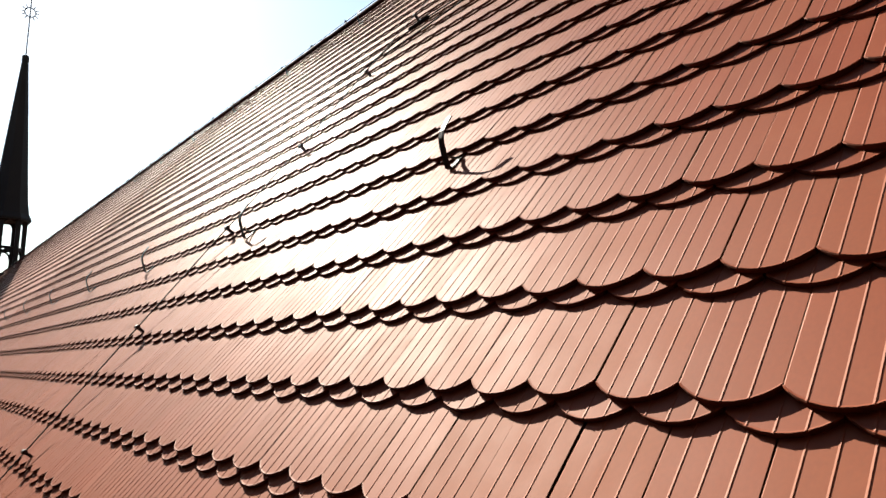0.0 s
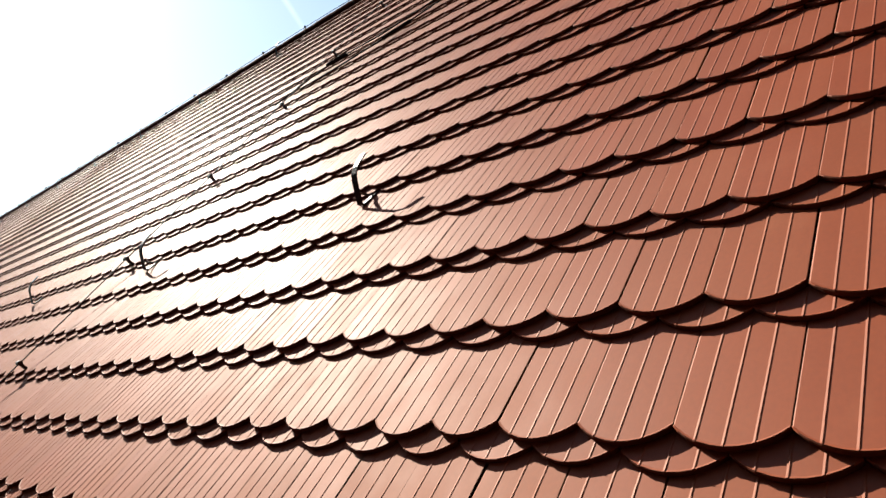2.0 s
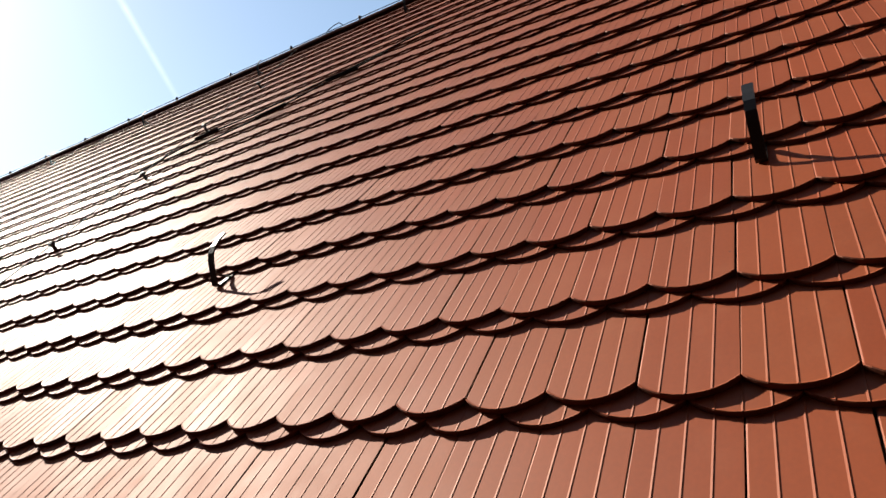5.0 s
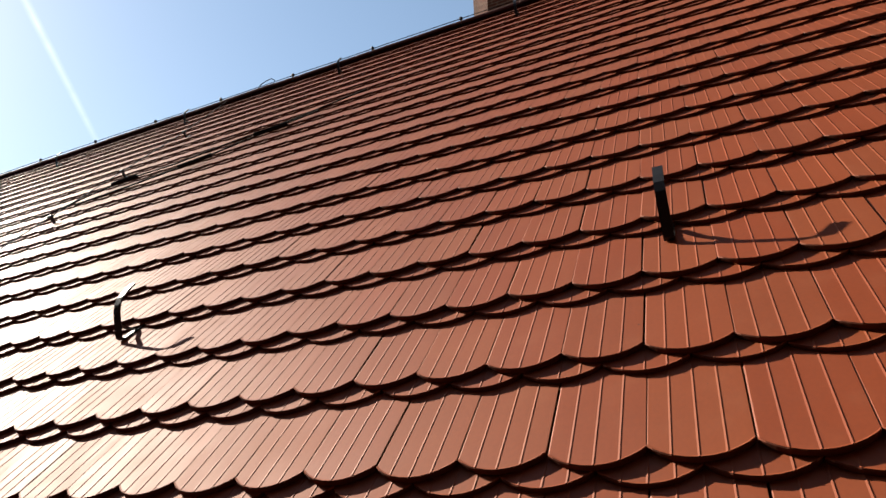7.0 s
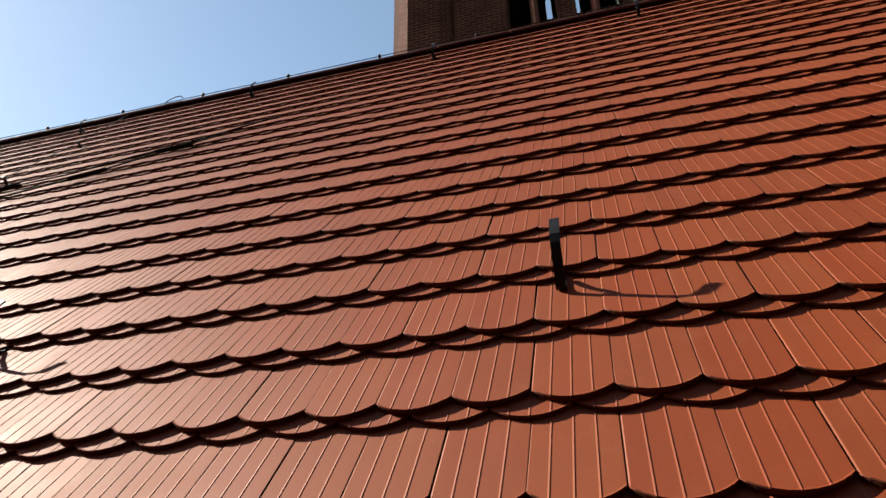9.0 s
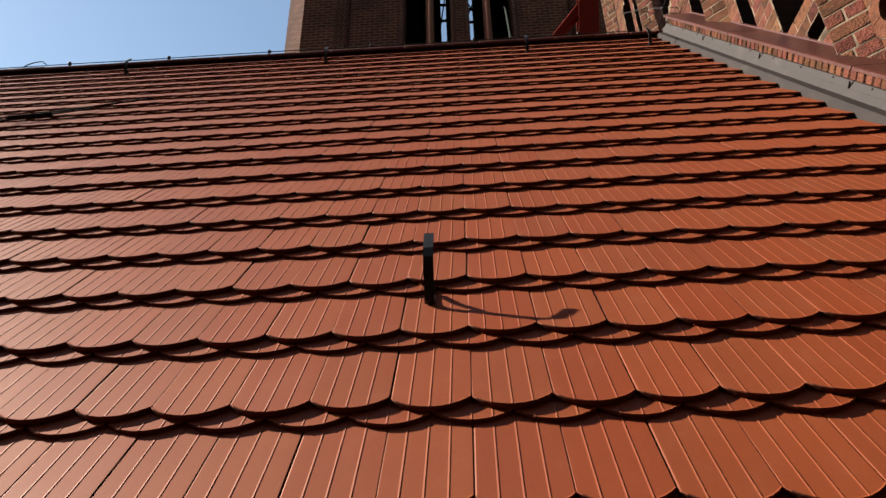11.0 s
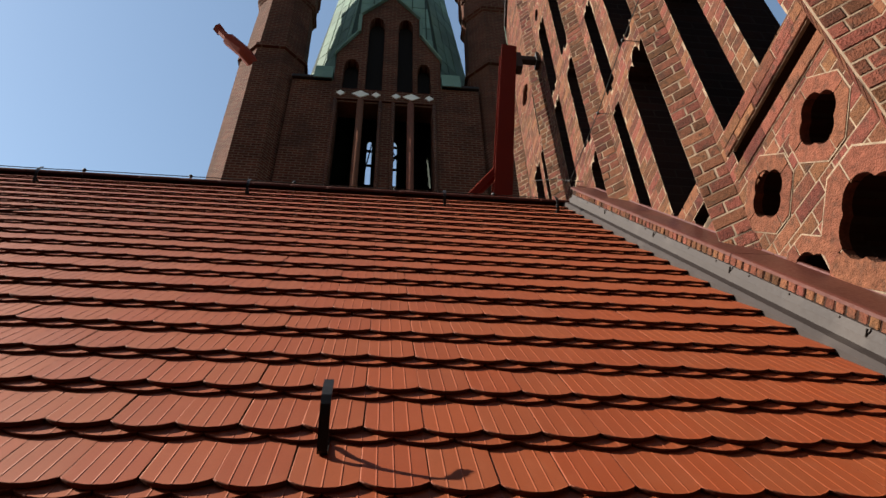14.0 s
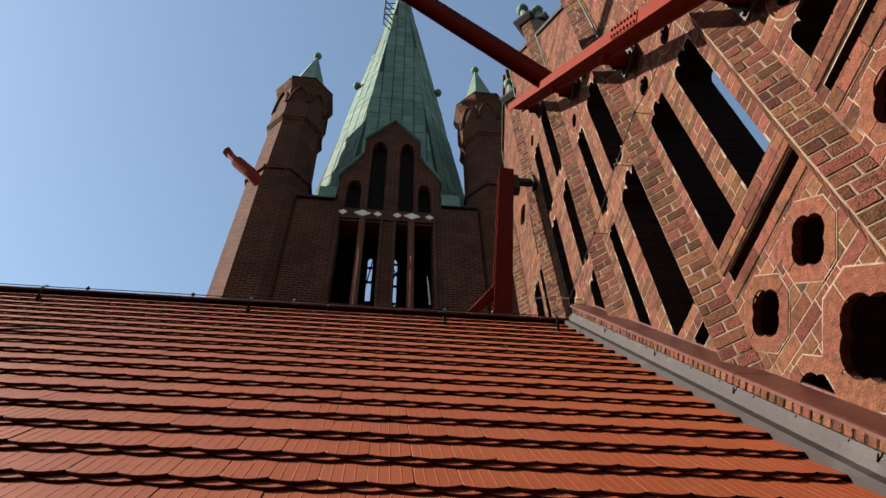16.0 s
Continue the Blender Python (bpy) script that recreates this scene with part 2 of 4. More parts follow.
def tile_arrays(level, rib):
    """Corners and faces of one round-tailed tile with three thin long ribs; its tail's shoulders at y 0, its top at z 0 there."""
    half, sag, thick, length, lean = 0.0888, 0.0395, 0.0145, 0.37, -0.090
    us = [-half, half]
    if level < 2:
        us.append(-half + 0.003)
        for g in (-0.045, 0.0, 0.045):
            us += [g - 0.0042, g - 0.0006, g + 0.0008]
    if level == 0:
        us += [-0.078, -0.064, -0.022, 0.022, 0.064, 0.078]
    if level == 2:
        us += [-0.055, -0.02, 0.02, 0.055]
    us.sort()
    radius = (half * half + sag * sag) / (2 * sag)
    verts, faces = [], []
    n = len(us)

    def tail(u):
        return -(math.sqrt(radius * radius - u * u) - (radius - sag))

    def dip(u):
        if level < 2 and min(abs(u - g + 0.0006) for g in (-0.045, 0.0, 0.045)) < 1e-6:
            return rib
        return -0.0016 if level < 2 and u < -half + 1e-6 else 0.0
    lines = [(lambda u: length, 0.0), (lambda u: tail(u) + 0.006, 0.0), (lambda u: tail(u) + 0.002, 0.0011), (lambda u: tail(u), -0.0012), (lambda u: tail(u) + 0.001, -0.0128), (lambda u: tail(u) + 0.003, -thick)]
    if level:
        lines = [lines[0], (lambda u: tail(u), 0.0), (lambda u: tail(u) + 0.001, -0.0128), lines[5]]
    for k, (at, drop) in enumerate(lines):
        for u in us:
            y = at(u)
            verts.append((u, y, lean * y + drop + (dip(u) if k < len(lines) - 1 else 0)))
    for k in range(len(lines) - 1):
        for i in range(n - 1):
            a = k * n + i
            faces.append((a, a + n, a + n + 1, a + 1))
    base = len(verts)
    for u in (-half, half):
        verts.append((u, length, lean * length - thick))
    last = (len(lines) - 1) * n
    faces.append((0, base, last, (len(lines) - 2) * n) if level else (0, base, last, n))
    faces.append((n - 1, n - 1 + (len(lines) - 2) * n, last + n - 1, base + 1))
    return np.array(verts), faces


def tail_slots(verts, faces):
    """Slot 1, clay with shade painted into its colour, for the ends and sides of a tile; slot 0, its coated top, for
    the rest.
    """
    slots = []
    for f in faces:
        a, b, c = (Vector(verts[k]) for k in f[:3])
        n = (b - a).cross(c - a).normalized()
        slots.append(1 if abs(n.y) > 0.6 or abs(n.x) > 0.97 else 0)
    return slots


def tile_pose(c, r, under, rng):
    """Where a tile of column c and course r lies, as offset and small turns; each is laid a little unevenly."""
    u = (c + (0.5 if not under else 0.0)) * TILE_W
    if (c, r, under) in LIFTED:
        return u - 0.004, r * COURSE + 0.004, 0.002, 0.0, 0.4, -0.7
    v = r * COURSE - (0.040 if under else 0.0)
    u -= SKEW * v
    w = -0.0118 if under else 0.0
    return (u + rng.uniform(-0.0018, 0.0018), v + rng.uniform(-0.004, 0.004), w + rng.uniform(-0.001, 0.001), rng.uniform(-0.25, 0.25), rng.uniform(-0.25, 0.25), rng.uniform(-0.35, 0.35))


LIFTED = {(-1, 2, False), (-12, 2, False), (-23, 2, False)}  # tiles that ride on a hook's strap
LAST_COL = 11
FIRST_ROW, LAST_ROW = -9, 20


def lay_tiles():
    rng = random.Random(5)
    near = bpy.data.meshes.new("tile")
    v0, f0 = tile_arrays(0, 0.0012)
    near.from_pydata(v0.tolist(), [], f0)
    near.materials.append(TILE)
    near.materials.append(SHADE_CLAY)
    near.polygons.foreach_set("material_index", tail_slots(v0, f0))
    heaps = {(0, 0.0012): [], (1, 0.0011): [], (1, 0.0008): [], (2, 0.0): []}  # detail and height of the ribs
    singles = []
    for r in range(FIRST_ROW, LAST_ROW + 1):
        for c in range(-340, LAST_COL + 1):
            for under in (True, False):
                place = tile_pose(c, r, under, rng)
                u = place[0]
                if u > 2.12:
                    continue
                if -1.9 < u < 1.9 and -2 <= r <= 4:
                    singles.append(place)
                else:
                    heaps[((0, 0.0012) if r < 8 else (1, 0.0011)) if u > -4 else (1, 0.0008) if u > -14 else (2, 0.0)].append(place)
    for (level, rib), heap in heaps.items():
        verts, faces = tile_arrays(level, rib)
        k = len(verts)
        places = np.array(heap)
        a, b, c = np.radians(places[:, 3:]).T[:, :, None]
        x, y, z = verts.T[:, None, :]
        xx = x - c * y + b * z + places[:, 0:1]
        yy = c * x + y - a * z + places[:, 1:2]
        zz = -b * x + a * y + z + places[:, 2:3]
        all_verts = np.stack([xx, yy, zz], -1).reshape(-1, 3)
        lengths = np.array([len(f) for f in faces])
        flat = np.concatenate([np.array(f) for f in faces])
        loops = (flat[None, :] + (np.arange(len(heap)) * k)[:, None]).ravel()
        totals = np.tile(lengths, len(heap))
        me = bpy.data.meshes.new("tiles")
        me.vertices.add(len(all_verts))
        me.vertices.foreach_set("co", all_verts.astype(np.float32).ravel())
        me.loops.add(len(loops))
        me.loops.foreach_set("vertex_index", loops.astype(np.int32))
        me.polygons.add(len(totals))
        me.polygons.foreach_set("loop_start", np.r_[0, np.cumsum(totals)[:-1]].astype(np.int32))
        me.update(calc_edges=True)
        me.shade_flat()
        me.materials.append(TILE)
        me.materials.append(SHADE_CLAY)
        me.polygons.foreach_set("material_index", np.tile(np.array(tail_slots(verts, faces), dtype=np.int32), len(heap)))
        ob = new("tiles", me)
        ob.parent = roof
        tagged(ob, "far courses of orange-red rounded tiles", kind="stuff")
    for x, y, z, a, b, c in singles:
        ob = new("tile", near)
        ob.parent = roof
        ob.matrix_basis = pose(x, y, z, a, b, c)


def brick_wall(name, colour, mortar, length, course, joint, spread=0.7, stain=(0.026, 0.013, 0.009)):
    """Brickwork too far off for single bricks: rows and joints in the surface."""
    m = material(name, colour, 0.9, spread=spread, scale=1.1, fine=16, bump=0.4, depth=0.012, spec=0.06)
    n, l = m.node_tree.nodes, m.node_tree.links
    b = n["Principled BSDF"]
    geo = n.new("ShaderNodeNewGeometry")
    split, join = n.new("ShaderNodeSeparateXYZ"), n.new("ShaderNodeCombineXYZ")
    l.new(geo.outputs["Position"], split.inputs[0])
    level, along = n.new("ShaderNodeVectorMath"), n.new("ShaderNodeVectorMath")
    level.operation, along.operation = "CROSS_PRODUCT", "DOT_PRODUCT"
    level.inputs[0].default_value = (0, 0, 1)
    l.new(geo.outputs["True Normal"], level.inputs[1])
    l.new(level.outputs[0], along.inputs[0])
    l.new(geo.outputs["Position"], along.inputs[1])
    l.new(along.outputs["Value"], join.inputs[0])
    l.new(split.outputs["Z"], join.inputs[1])
    br = n.new("ShaderNodeTexBrick")
    br.inputs["Scale"].default_value = 1.0
    br.inputs["Brick Width"].default_value, br.inputs["Row Height"].default_value = length, course
    br.inputs["Mortar Size"].default_value, br.inputs["Mortar Smooth"].default_value = joint, 0.3
    br.inputs["Color1"].default_value, br.inputs["Color2"].default_value = (0.75, 0.75, 0.75, 1), (1.25, 1.2, 1.15, 1)
    br.inputs["Mortar"].default_value = (*[k / c for k, c in zip(mortar, colour)], 1)
    l.new(join.outputs[0], br.inputs["Vector"])
    was = b.inputs["Base Color"].links[0].from_socket
    mix = n.new("ShaderNodeMix")
    mix.data_type, mix.blend_type = "RGBA", "MULTIPLY"
    mix.inputs["Factor"].default_value = 1.0
    l.new(was, mix.inputs["A"])
    l.new(br.outputs["Color"], mix.inputs["B"])
    patch, ramp, dirt = n.new("ShaderNodeTexNoise"), n.new("ShaderNodeMapRange"), n.new("ShaderNodeMix")
    patch.inputs["Scale"].default_value, patch.inputs["Detail"].default_value = 0.9, 6
    l.new(geo.outputs["Position"], patch.inputs["Vector"])
    ramp.inputs["From Min"].default_value, ramp.inputs["From Max"].default_value, ramp.inputs["To Max"].default_value = 0.5, 0.7, 0.65
    l.new(patch.outputs["Fac"], ramp.inputs["Value"])
    dirt.data_type = "RGBA"
    l.new(ramp.outputs[0], dirt.inputs["Factor"])
    l.new(mix.outputs["Result"], dirt.inputs["A"])
    dirt.inputs["B"].default_value = (*stain, 1)
    l.new(dirt.outputs["Result"], b.inputs["Base Color"])
    bump = n.new("ShaderNodeBump")
    bump.inputs["Strength"].default_value, bump.inputs["Distance"].default_value, bump.invert = 0.6, 0.01, True
    l.new(br.outputs["Fac"], bump.inputs["Height"])
    l.new(b.inputs["Normal"].links[0].from_socket, bump.inputs["Normal"])
    l.new(bump.outputs[0], b.inputs["Normal"])
    return m


FAR_BRICK = brick_wall("tower_brickwork", (0.047, 0.0135, 0.0073), (0.080, 0.047, 0.031), 0.34, 0.125, 0.020)
# darkened copy of the brickwork: shade of recesses painted into its colour
SHADE_BRICK = brick_wall("shade_dark_brickwork", (0.022, 0.0105, 0.0072), (0.026, 0.018, 0.013), 0.29, 0.105, 0.010)


def plate(bm, outline, holes, x0, x1, side=1):
    """A wall slice in the plane x = x0 with holes, x1 - x0 thick; outline and holes are (y, z) corners. Its edges take material slot side."""
    edges = []
    for ring in (outline, *holes):
        vs = [bm.verts.new((x0, y, z)) for y, z in ring]
        edges += [bm.edges.new((vs[i], vs[(i + 1) % len(vs)])) for i in range(len(vs))]
    made = bmesh.ops.triangle_fill(bm, use_beauty=True, use_dissolve=False, edges=edges)
    faces = [g for g in made["geom"] if isinstance(g, bmesh.types.BMFace)]
    out = bmesh.ops.extrude_face_region(bm, geom=faces)
    bmesh.ops.translate(bm, verts=[g for g in out["geom"] if isinstance(g, bmesh.types.BMVert)], vec=(x1 - x0, 0, 0))
    bmesh.ops.recalc_face_normals(bm, faces=bm.faces)
    bm.normal_update()
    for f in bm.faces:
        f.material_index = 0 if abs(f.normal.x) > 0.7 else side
    return bm


def inside(p, ring):
    y, z, hit = p[0], p[1], False
    for (a, b), (c, d) in zip(ring, ring[1:] + ring[:1]):
        if (b > z) != (d > z) and y < (c - a) * (z - b) / (d - b) + a:
            hit = not hit
    return hit


def foil(cy, cz, reach, lobes=4, turn=0.0, steps=7):
    """The outline of a foiled opening; reach: how far its lobes come."""
    b, a = reach * 0.43, reach * 0.57
    ring = []
    for k in range(lobes):
        for i in range(steps):
            th = (i / steps - 0.5) * math.tau / lobes
            r = b * math.cos(th) + math.sqrt(max(a * a - (b * math.sin(th)) ** 2, (0.25 * a) ** 2))
            ring.append((cy + r * math.cos(th + turn + math.tau * k / lobes), cz + r * math.sin(th + turn + math.tau * k / lobes)))
    return ring


def lancet(y0, y1, z0, z1, foot_foils=False):
    """A narrow opening with a head, and if wanted a foot, of three small foils."""
    w = y1 - y0

    def scallop(za, up):
        pts = []
        for k, (c, h) in enumerate(((1 / 6, 0.0), (0.5, 0.16), (5 / 6, 0.0))):
            for i in range(6):
                th = math.pi * (i + 0.5) / 6
                pts.append((y1 - w * (c - math.cos(th) / 6), za + up * (h * w + math.sin(th) * w * 0.22)))
        return pts
    top = scallop(z1 - 0.38 * w, 1)
    low = scallop(z0 + 0.38 * w, -1)[::-1] if foot_foils else [(y0, z0), (y1, z0)]
    return low + top


# ---- roof: boards, flashing, ridge ----
part("deck", box(bmesh.new(), -62, 2.30, -2.95, RIDGE_V, -0.30, -0.075), DARK, roof, "dark boards beneath the tiles")
TAN, COS, SIN = math.tan(radians(PITCH)), math.cos(radians(PITCH)), math.sin(radians(PITCH))
RIDGE_Y, RIDGE_Z = RIDGE_V * COS, HIGH + RIDGE_V * SIN
bm = bmesh.new()
prism(bm, [(-62, RIDGE_Y, RIDGE_Z - 0.03), (-62, RIDGE_Y + 6, RIDGE_Z - 0.03 - 6 * TAN), (-62, RIDGE_Y + 6, RIDGE_Z - 0.4 - 6 * TAN), (-62, RIDGE_Y, RIDGE_Z - 0.4)], (64.3, 0, 0))
rear = finish(bm, "roof_rear_slope", TILE)
ridge_turn = Vector((1, -SKEW * COS, -SKEW * SIN)).to_track_quat("X", "Z").to_matrix().to_4x4()
rear.matrix_world = Matrix.Translation((0, RIDGE_Y, RIDGE_Z)) @ ridge_turn @ Matrix.Translation((0, -RIDGE_Y, -RIDGE_Z))
tagged(rear, "rear slope of the tiled church roof", "roof", kind="structure")


def ridge_tile_mesh():
    """A half-round ridge tile, 0.42 m long, with rounded ends."""
    bm = bmesh.new()
    layers = []
    for x, r in ((0.0, 0.040), (0.0, 0.0482), (0.010, 0.0495), (0.41, 0.0490), (0.42, 0.0482), (0.42, 0.040)):
        layers.append([(x, -r * math.cos(math.pi * (i - 1) / 8) , r * math.sin(math.pi * (i - 1) / 8)) for i in range(11)])
    rows = [[bm.verts.new(p) for p in ring] for ring in layers]
    for a, c in zip(rows, rows[1:]):
        for i in range(10):
            bm.faces.new((a[i], a[i + 1], c[i + 1], c[i]))
    bmesh.ops.recalc_face_normals(bm, faces=bm.faces)
    bm.normal_update()
    me = bpy.data.meshes.new("ridge_tile")
    bm.to_mesh(me)
    bm.free()
    me.materials.append(RIDGE)
    me.shade_smooth()
    return me


ridge = empty("ridge", Matrix.Translation((0, RIDGE_Y, RIDGE_Z + 0.008)) @ ridge_turn, "row of dark half-round ridge tiles along the roof top", "ridge", "structure")
ridge_mesh = ridge_tile_mesh()
rng = random.Random(3)
for i in range(150):
    ob = new("ridge_tile", ridge_mesh)
    ob.parent = ridge
    ob.matrix_basis = pose(1.83 - i * 0.4, rng.uniform(-0.003, 0.003), rng.uniform(-0.002, 0.002), 0, rng.uniform(-0.3, 0.3), rng.uniform(-0.4, 0.4))

# flashing and low brick kerb between roof and gable; local x along the ridge, y up the slope, z out of the roof
kerb = empty("gable_kerb", PLANE, "low brick kerb with grey flashing and red sheet coping", "kerb", "structure")
bm = bmesh.new()
prism(bm, [(2.095, -2.9, 0.012), (2.115, -2.9, 0.035), (2.165, -2.9, 0.042), (2.175, -2.9, 0.085), (2.214, -2.9, 0.085), (2.214, -2.9, -0.05), (2.095, -2.9, -0.03)], (0, 9.15, 0))
part("roof_flashing", bm, LEAD, kerb, "grey sheet lying on the tile edges")
for k in range(7):
    v = -2.2 + 1.2 * k
    bm = bmesh.new()
    prism(bm, [(2.168, v, 0.088), (2.187, v, 0.128), (2.216, v, 0.128), (2.216, v, 0.088)], (0, 1.19, 0))
    box(bm, 2.164, 2.174, v - 0.003, v + 0.003, 0.088, 0.126)
    for j in range(3):
        bmesh.ops.create_uvsphere(bm, u_segments=6, v_segments=4, radius=0.007, matrix=Matrix.Translation((2.182, v + 0.2 + 0.4 * j, 0.118)))
    part("upstand_flashing", bm, LEAD, kerb, "grey sheet upstand with screws")
# core coloured near-black to imitate shade in the gaps between kerb bricks
part("kerb_core", box(bmesh.new(), 2.2105, 2.44, -2.9, 6.26, -0.2, 0.184), SHADE_BRICK, kerb, "core behind the kerb bricks, painted dark as the gaps' shade")
kerb_brick = bpy.data.meshes.new("kerb_brick")
bm = box(bmesh.new(), -0.03, 0.03, -0.031, 0.031, -0.034, 0.034, 0.005)
bm.to_mesh(kerb_brick)
bm.free()
kerb_brick.materials.append(BRICK)
for i in range(116):
    ob = new("kerb_brick", kerb_brick)
    ob.parent = kerb
    ob.matrix_basis = pose(2.234 + rng.uniform(-0.004, 0.003), -2.75 + i * 0.077, 0.152 + rng.uniform(-0.004, 0.003), 0, rng.uniform(-3, 3), rng.uniform(-2, 2))
for k in range(5):
    v = -2.9 + 1.84 * k
    bm = bmesh.new()
    prism(bm, [(2.172, v, 0.186), (2.172, v, 0.204), (2.186, v, 0.210), (2.445, v, 0.212), (2.452, v, 0.222), (2.47, v, 0.224), (2.47, v, 0.186)], (0, 1.83 if k < 4 else 1.80, 0))
    part("coping_sheet", bm, RED_SHEET, kerb, "red-brown painted sheet coping")

# ---- gable wall ----
FRONT, BACK = 2.42, 2.455  # faces of the piers and of the fields between them
THICK = 0.34
gable = empty("gable_wall", Matrix(), "openwork brick gable wall with piers, lancets and quatrefoils", "wall", "structure")


def rake(y):
    return 26.93 + 1.43 * (min(y, 9.6 - y) - 2.82)


def foot(y):
    return HIGH + min(y, 2 * RIDGE_Y - y) * TAN - 0.25


def ring_hits(z, rings_, y0, y1):
    """The free stretches of the line z between y0 and y1, outside the holes and inside the outline."""
    outline, holes = rings_
    n = max(2, int((y1 - y0) / 0.005))
    free, start = [], None
    for i in range(n + 1):
        y = y0 + (y1 - y0) * i / n
        ok = all(inside((y, zz), outline) and not any(inside((y, zz), h) for h in holes) for zz in (z - 0.014, z, z + 0.014))
        if ok and start is None:
            start = y
        if start is not None and (not ok or i == n):
            if y - start > 0.05:
                free.append((start, y))
            start = None
    return free


def brick_box(verts, faces, x, y0, y1, z0, z1, proud, b=0.005):
    k = len(verts)
    for d, g in ((0.0, 0.0), (-proud * 0.4, 0.0), (-proud, b)):
        verts += [(x + d, y0 + g, z0 + g), (x + d, y1 - g, z0 + g), (x + d, y1 - g, z1 - g), (x + d, y0 + g, z1 - g)]
    for a in (0, 4):
        for i in range(4):
            j = (i + 1) % 4
            faces.append((k + a + i, k + a + 4 + i, k + a + 4 + j, k + a + j))
    faces.append((k + 8, k + 11, k + 10, k + 9))


def face_bricks(name, outline, holes, x, parent, seed, proud=0.003):
    """Courses of bricks laid on a field, cut at its openings."""
    r = random.Random(seed)
    verts, faces = [], []
    ys, zs = [p[0] for p in outline], [p[1] for p in outline]
    z, row = math.floor(min(zs) / 0.105) * 0.105, 0
    while z < max(zs):
        for a, c in ring_hits(z + 0.05, (outline, holes), min(ys), max(ys)):
            y = a - (0.14 if row % 2 else 0.0) + r.uniform(-0.02, 0.02)
            while y < c:
                length = 0.27 if r.random() < 0.65 else 0.13
                e0, e1 = max(a, y + 0.005), min(c, y + length - 0.005)
                if e1 - e0 > 0.03:
                    brick_box(verts, faces, x, e0, e1, z + r.uniform(0.003, 0.006), z + 0.105 - r.uniform(0.003, 0.006), proud * r.uniform(0.6, 1.3))
                y += length
        z, row = z + 0.105, row + 1
    me = bpy.data.meshes.new(name)
    me.from_pydata(verts, [], faces)
    me.materials.append(BRICK)
    ob = new(name, me)
    ob.parent = parent
    return tagged(ob, "weathered red bricks laid in courses", kind="stuff")


PIERS = [(-1.46, -1.09, 25.0), (0.02, 0.31, 26.5), (1.47, 1.87, 28.0), (2.92, 3.36, 28.12), (4.49, 4.90, 28.1), (5.95, 6.35, 26.4)]
FIELDS = [
    (-1.09, 0.02, [("lancet", -0.47, -0.08, 19.36, 19.78), ("lancet", -1.0, -0.62, 19.36, 19.78), ("eye", -0.28, 19.98, 0.13), ("eye", -0.81, 19.98, 0.13), ("quatre", -0.26, 18.60, 0.176), ("quatre", -0.83, 18.60, 0.176), ("quatre", -0.26, 17.88, 0.176), ("quatre", -0.83, 17.88, 0.176), ("slot", -1.0, -0.02, 19.03, 19.15)]),
    (0.31, 1.47, [("lancet", 0.516, 0.888, 19.36, 21.25), ("lancet", 1.105, 1.455, 19.36, 21.40), ("eye", 1.27, 21.76, 0.13), ("eye", 0.70, 21.66, 0.12), ("quatre", 1.32, 18.603, 0.176), ("quatre", 0.71, 18.606, 0.176), ("quatre", 1.30, 17.89, 0.176), ("quatre", 0.74, 17.86, 0.26), ("slot", 0.34, 1.455, 19.02, 19.19)]),
    (1.87, 2.92, [("lancet", 1.89, 2.42, 19.36, 21.52), ("slot", 1.89, 2.17, 19.02, 19.17), ("lancet", 2.71, 2.905, 19.6, 21.45), ("lancet2", 1.89, 2.38, 21.75, 23.55), ("lancet2", 2.66, 2.905, 21.68, 23.45), ("eye", 2.78, 23.78, 0.12), ("eye", 2.13, 23.9, 0.13)]),
    (3.36, 4.49, [("lancet", 3.38, 3.75, 20.6, 21.55), ("lancet2", 3.38, 3.80, 21.78, 23.50), ("lancet2", 4.20, 4.475, 21.75, 23.55), ("lancet2", 3.38, 3.82, 23.80, 25.75), ("lancet2", 4.15, 4.475, 23.75, 25.60), ("eye", 4.38, 25.95, 0.13), ("eye", 3.6, 26.1, 0.13)]),
    (4.90, 5.95, [("lancet2", 5.10, 5.38, 22.0, 23.6), ("lancet2", 5.5, 5.85, 22.2, 23.6), ("quatre", 5.62, 25.4, 0.22), ("lancet2", 5.05, 5.3, 23.8, 25.0)]),
]
K = BACK / 2.5  # the fields stand a little before the 2.5 m plane


def near_y(y):
    return -1.535 + (y + 1.535) * K


def near_z(z):
    return 15.571 + (z - 15.571) * K


FIELDS = [(y0, y1, [(kind, near_y(q[0]), near_z(q[1]), q[2] * K) if kind in ("eye", "quatre") else (kind, near_y(q[0]), near_y(q[1]), near_z(q[2]), near_z(q[3])) for kind, *q in cuts]) for y0, y1, cuts in FIELDS]
FRAMES = []


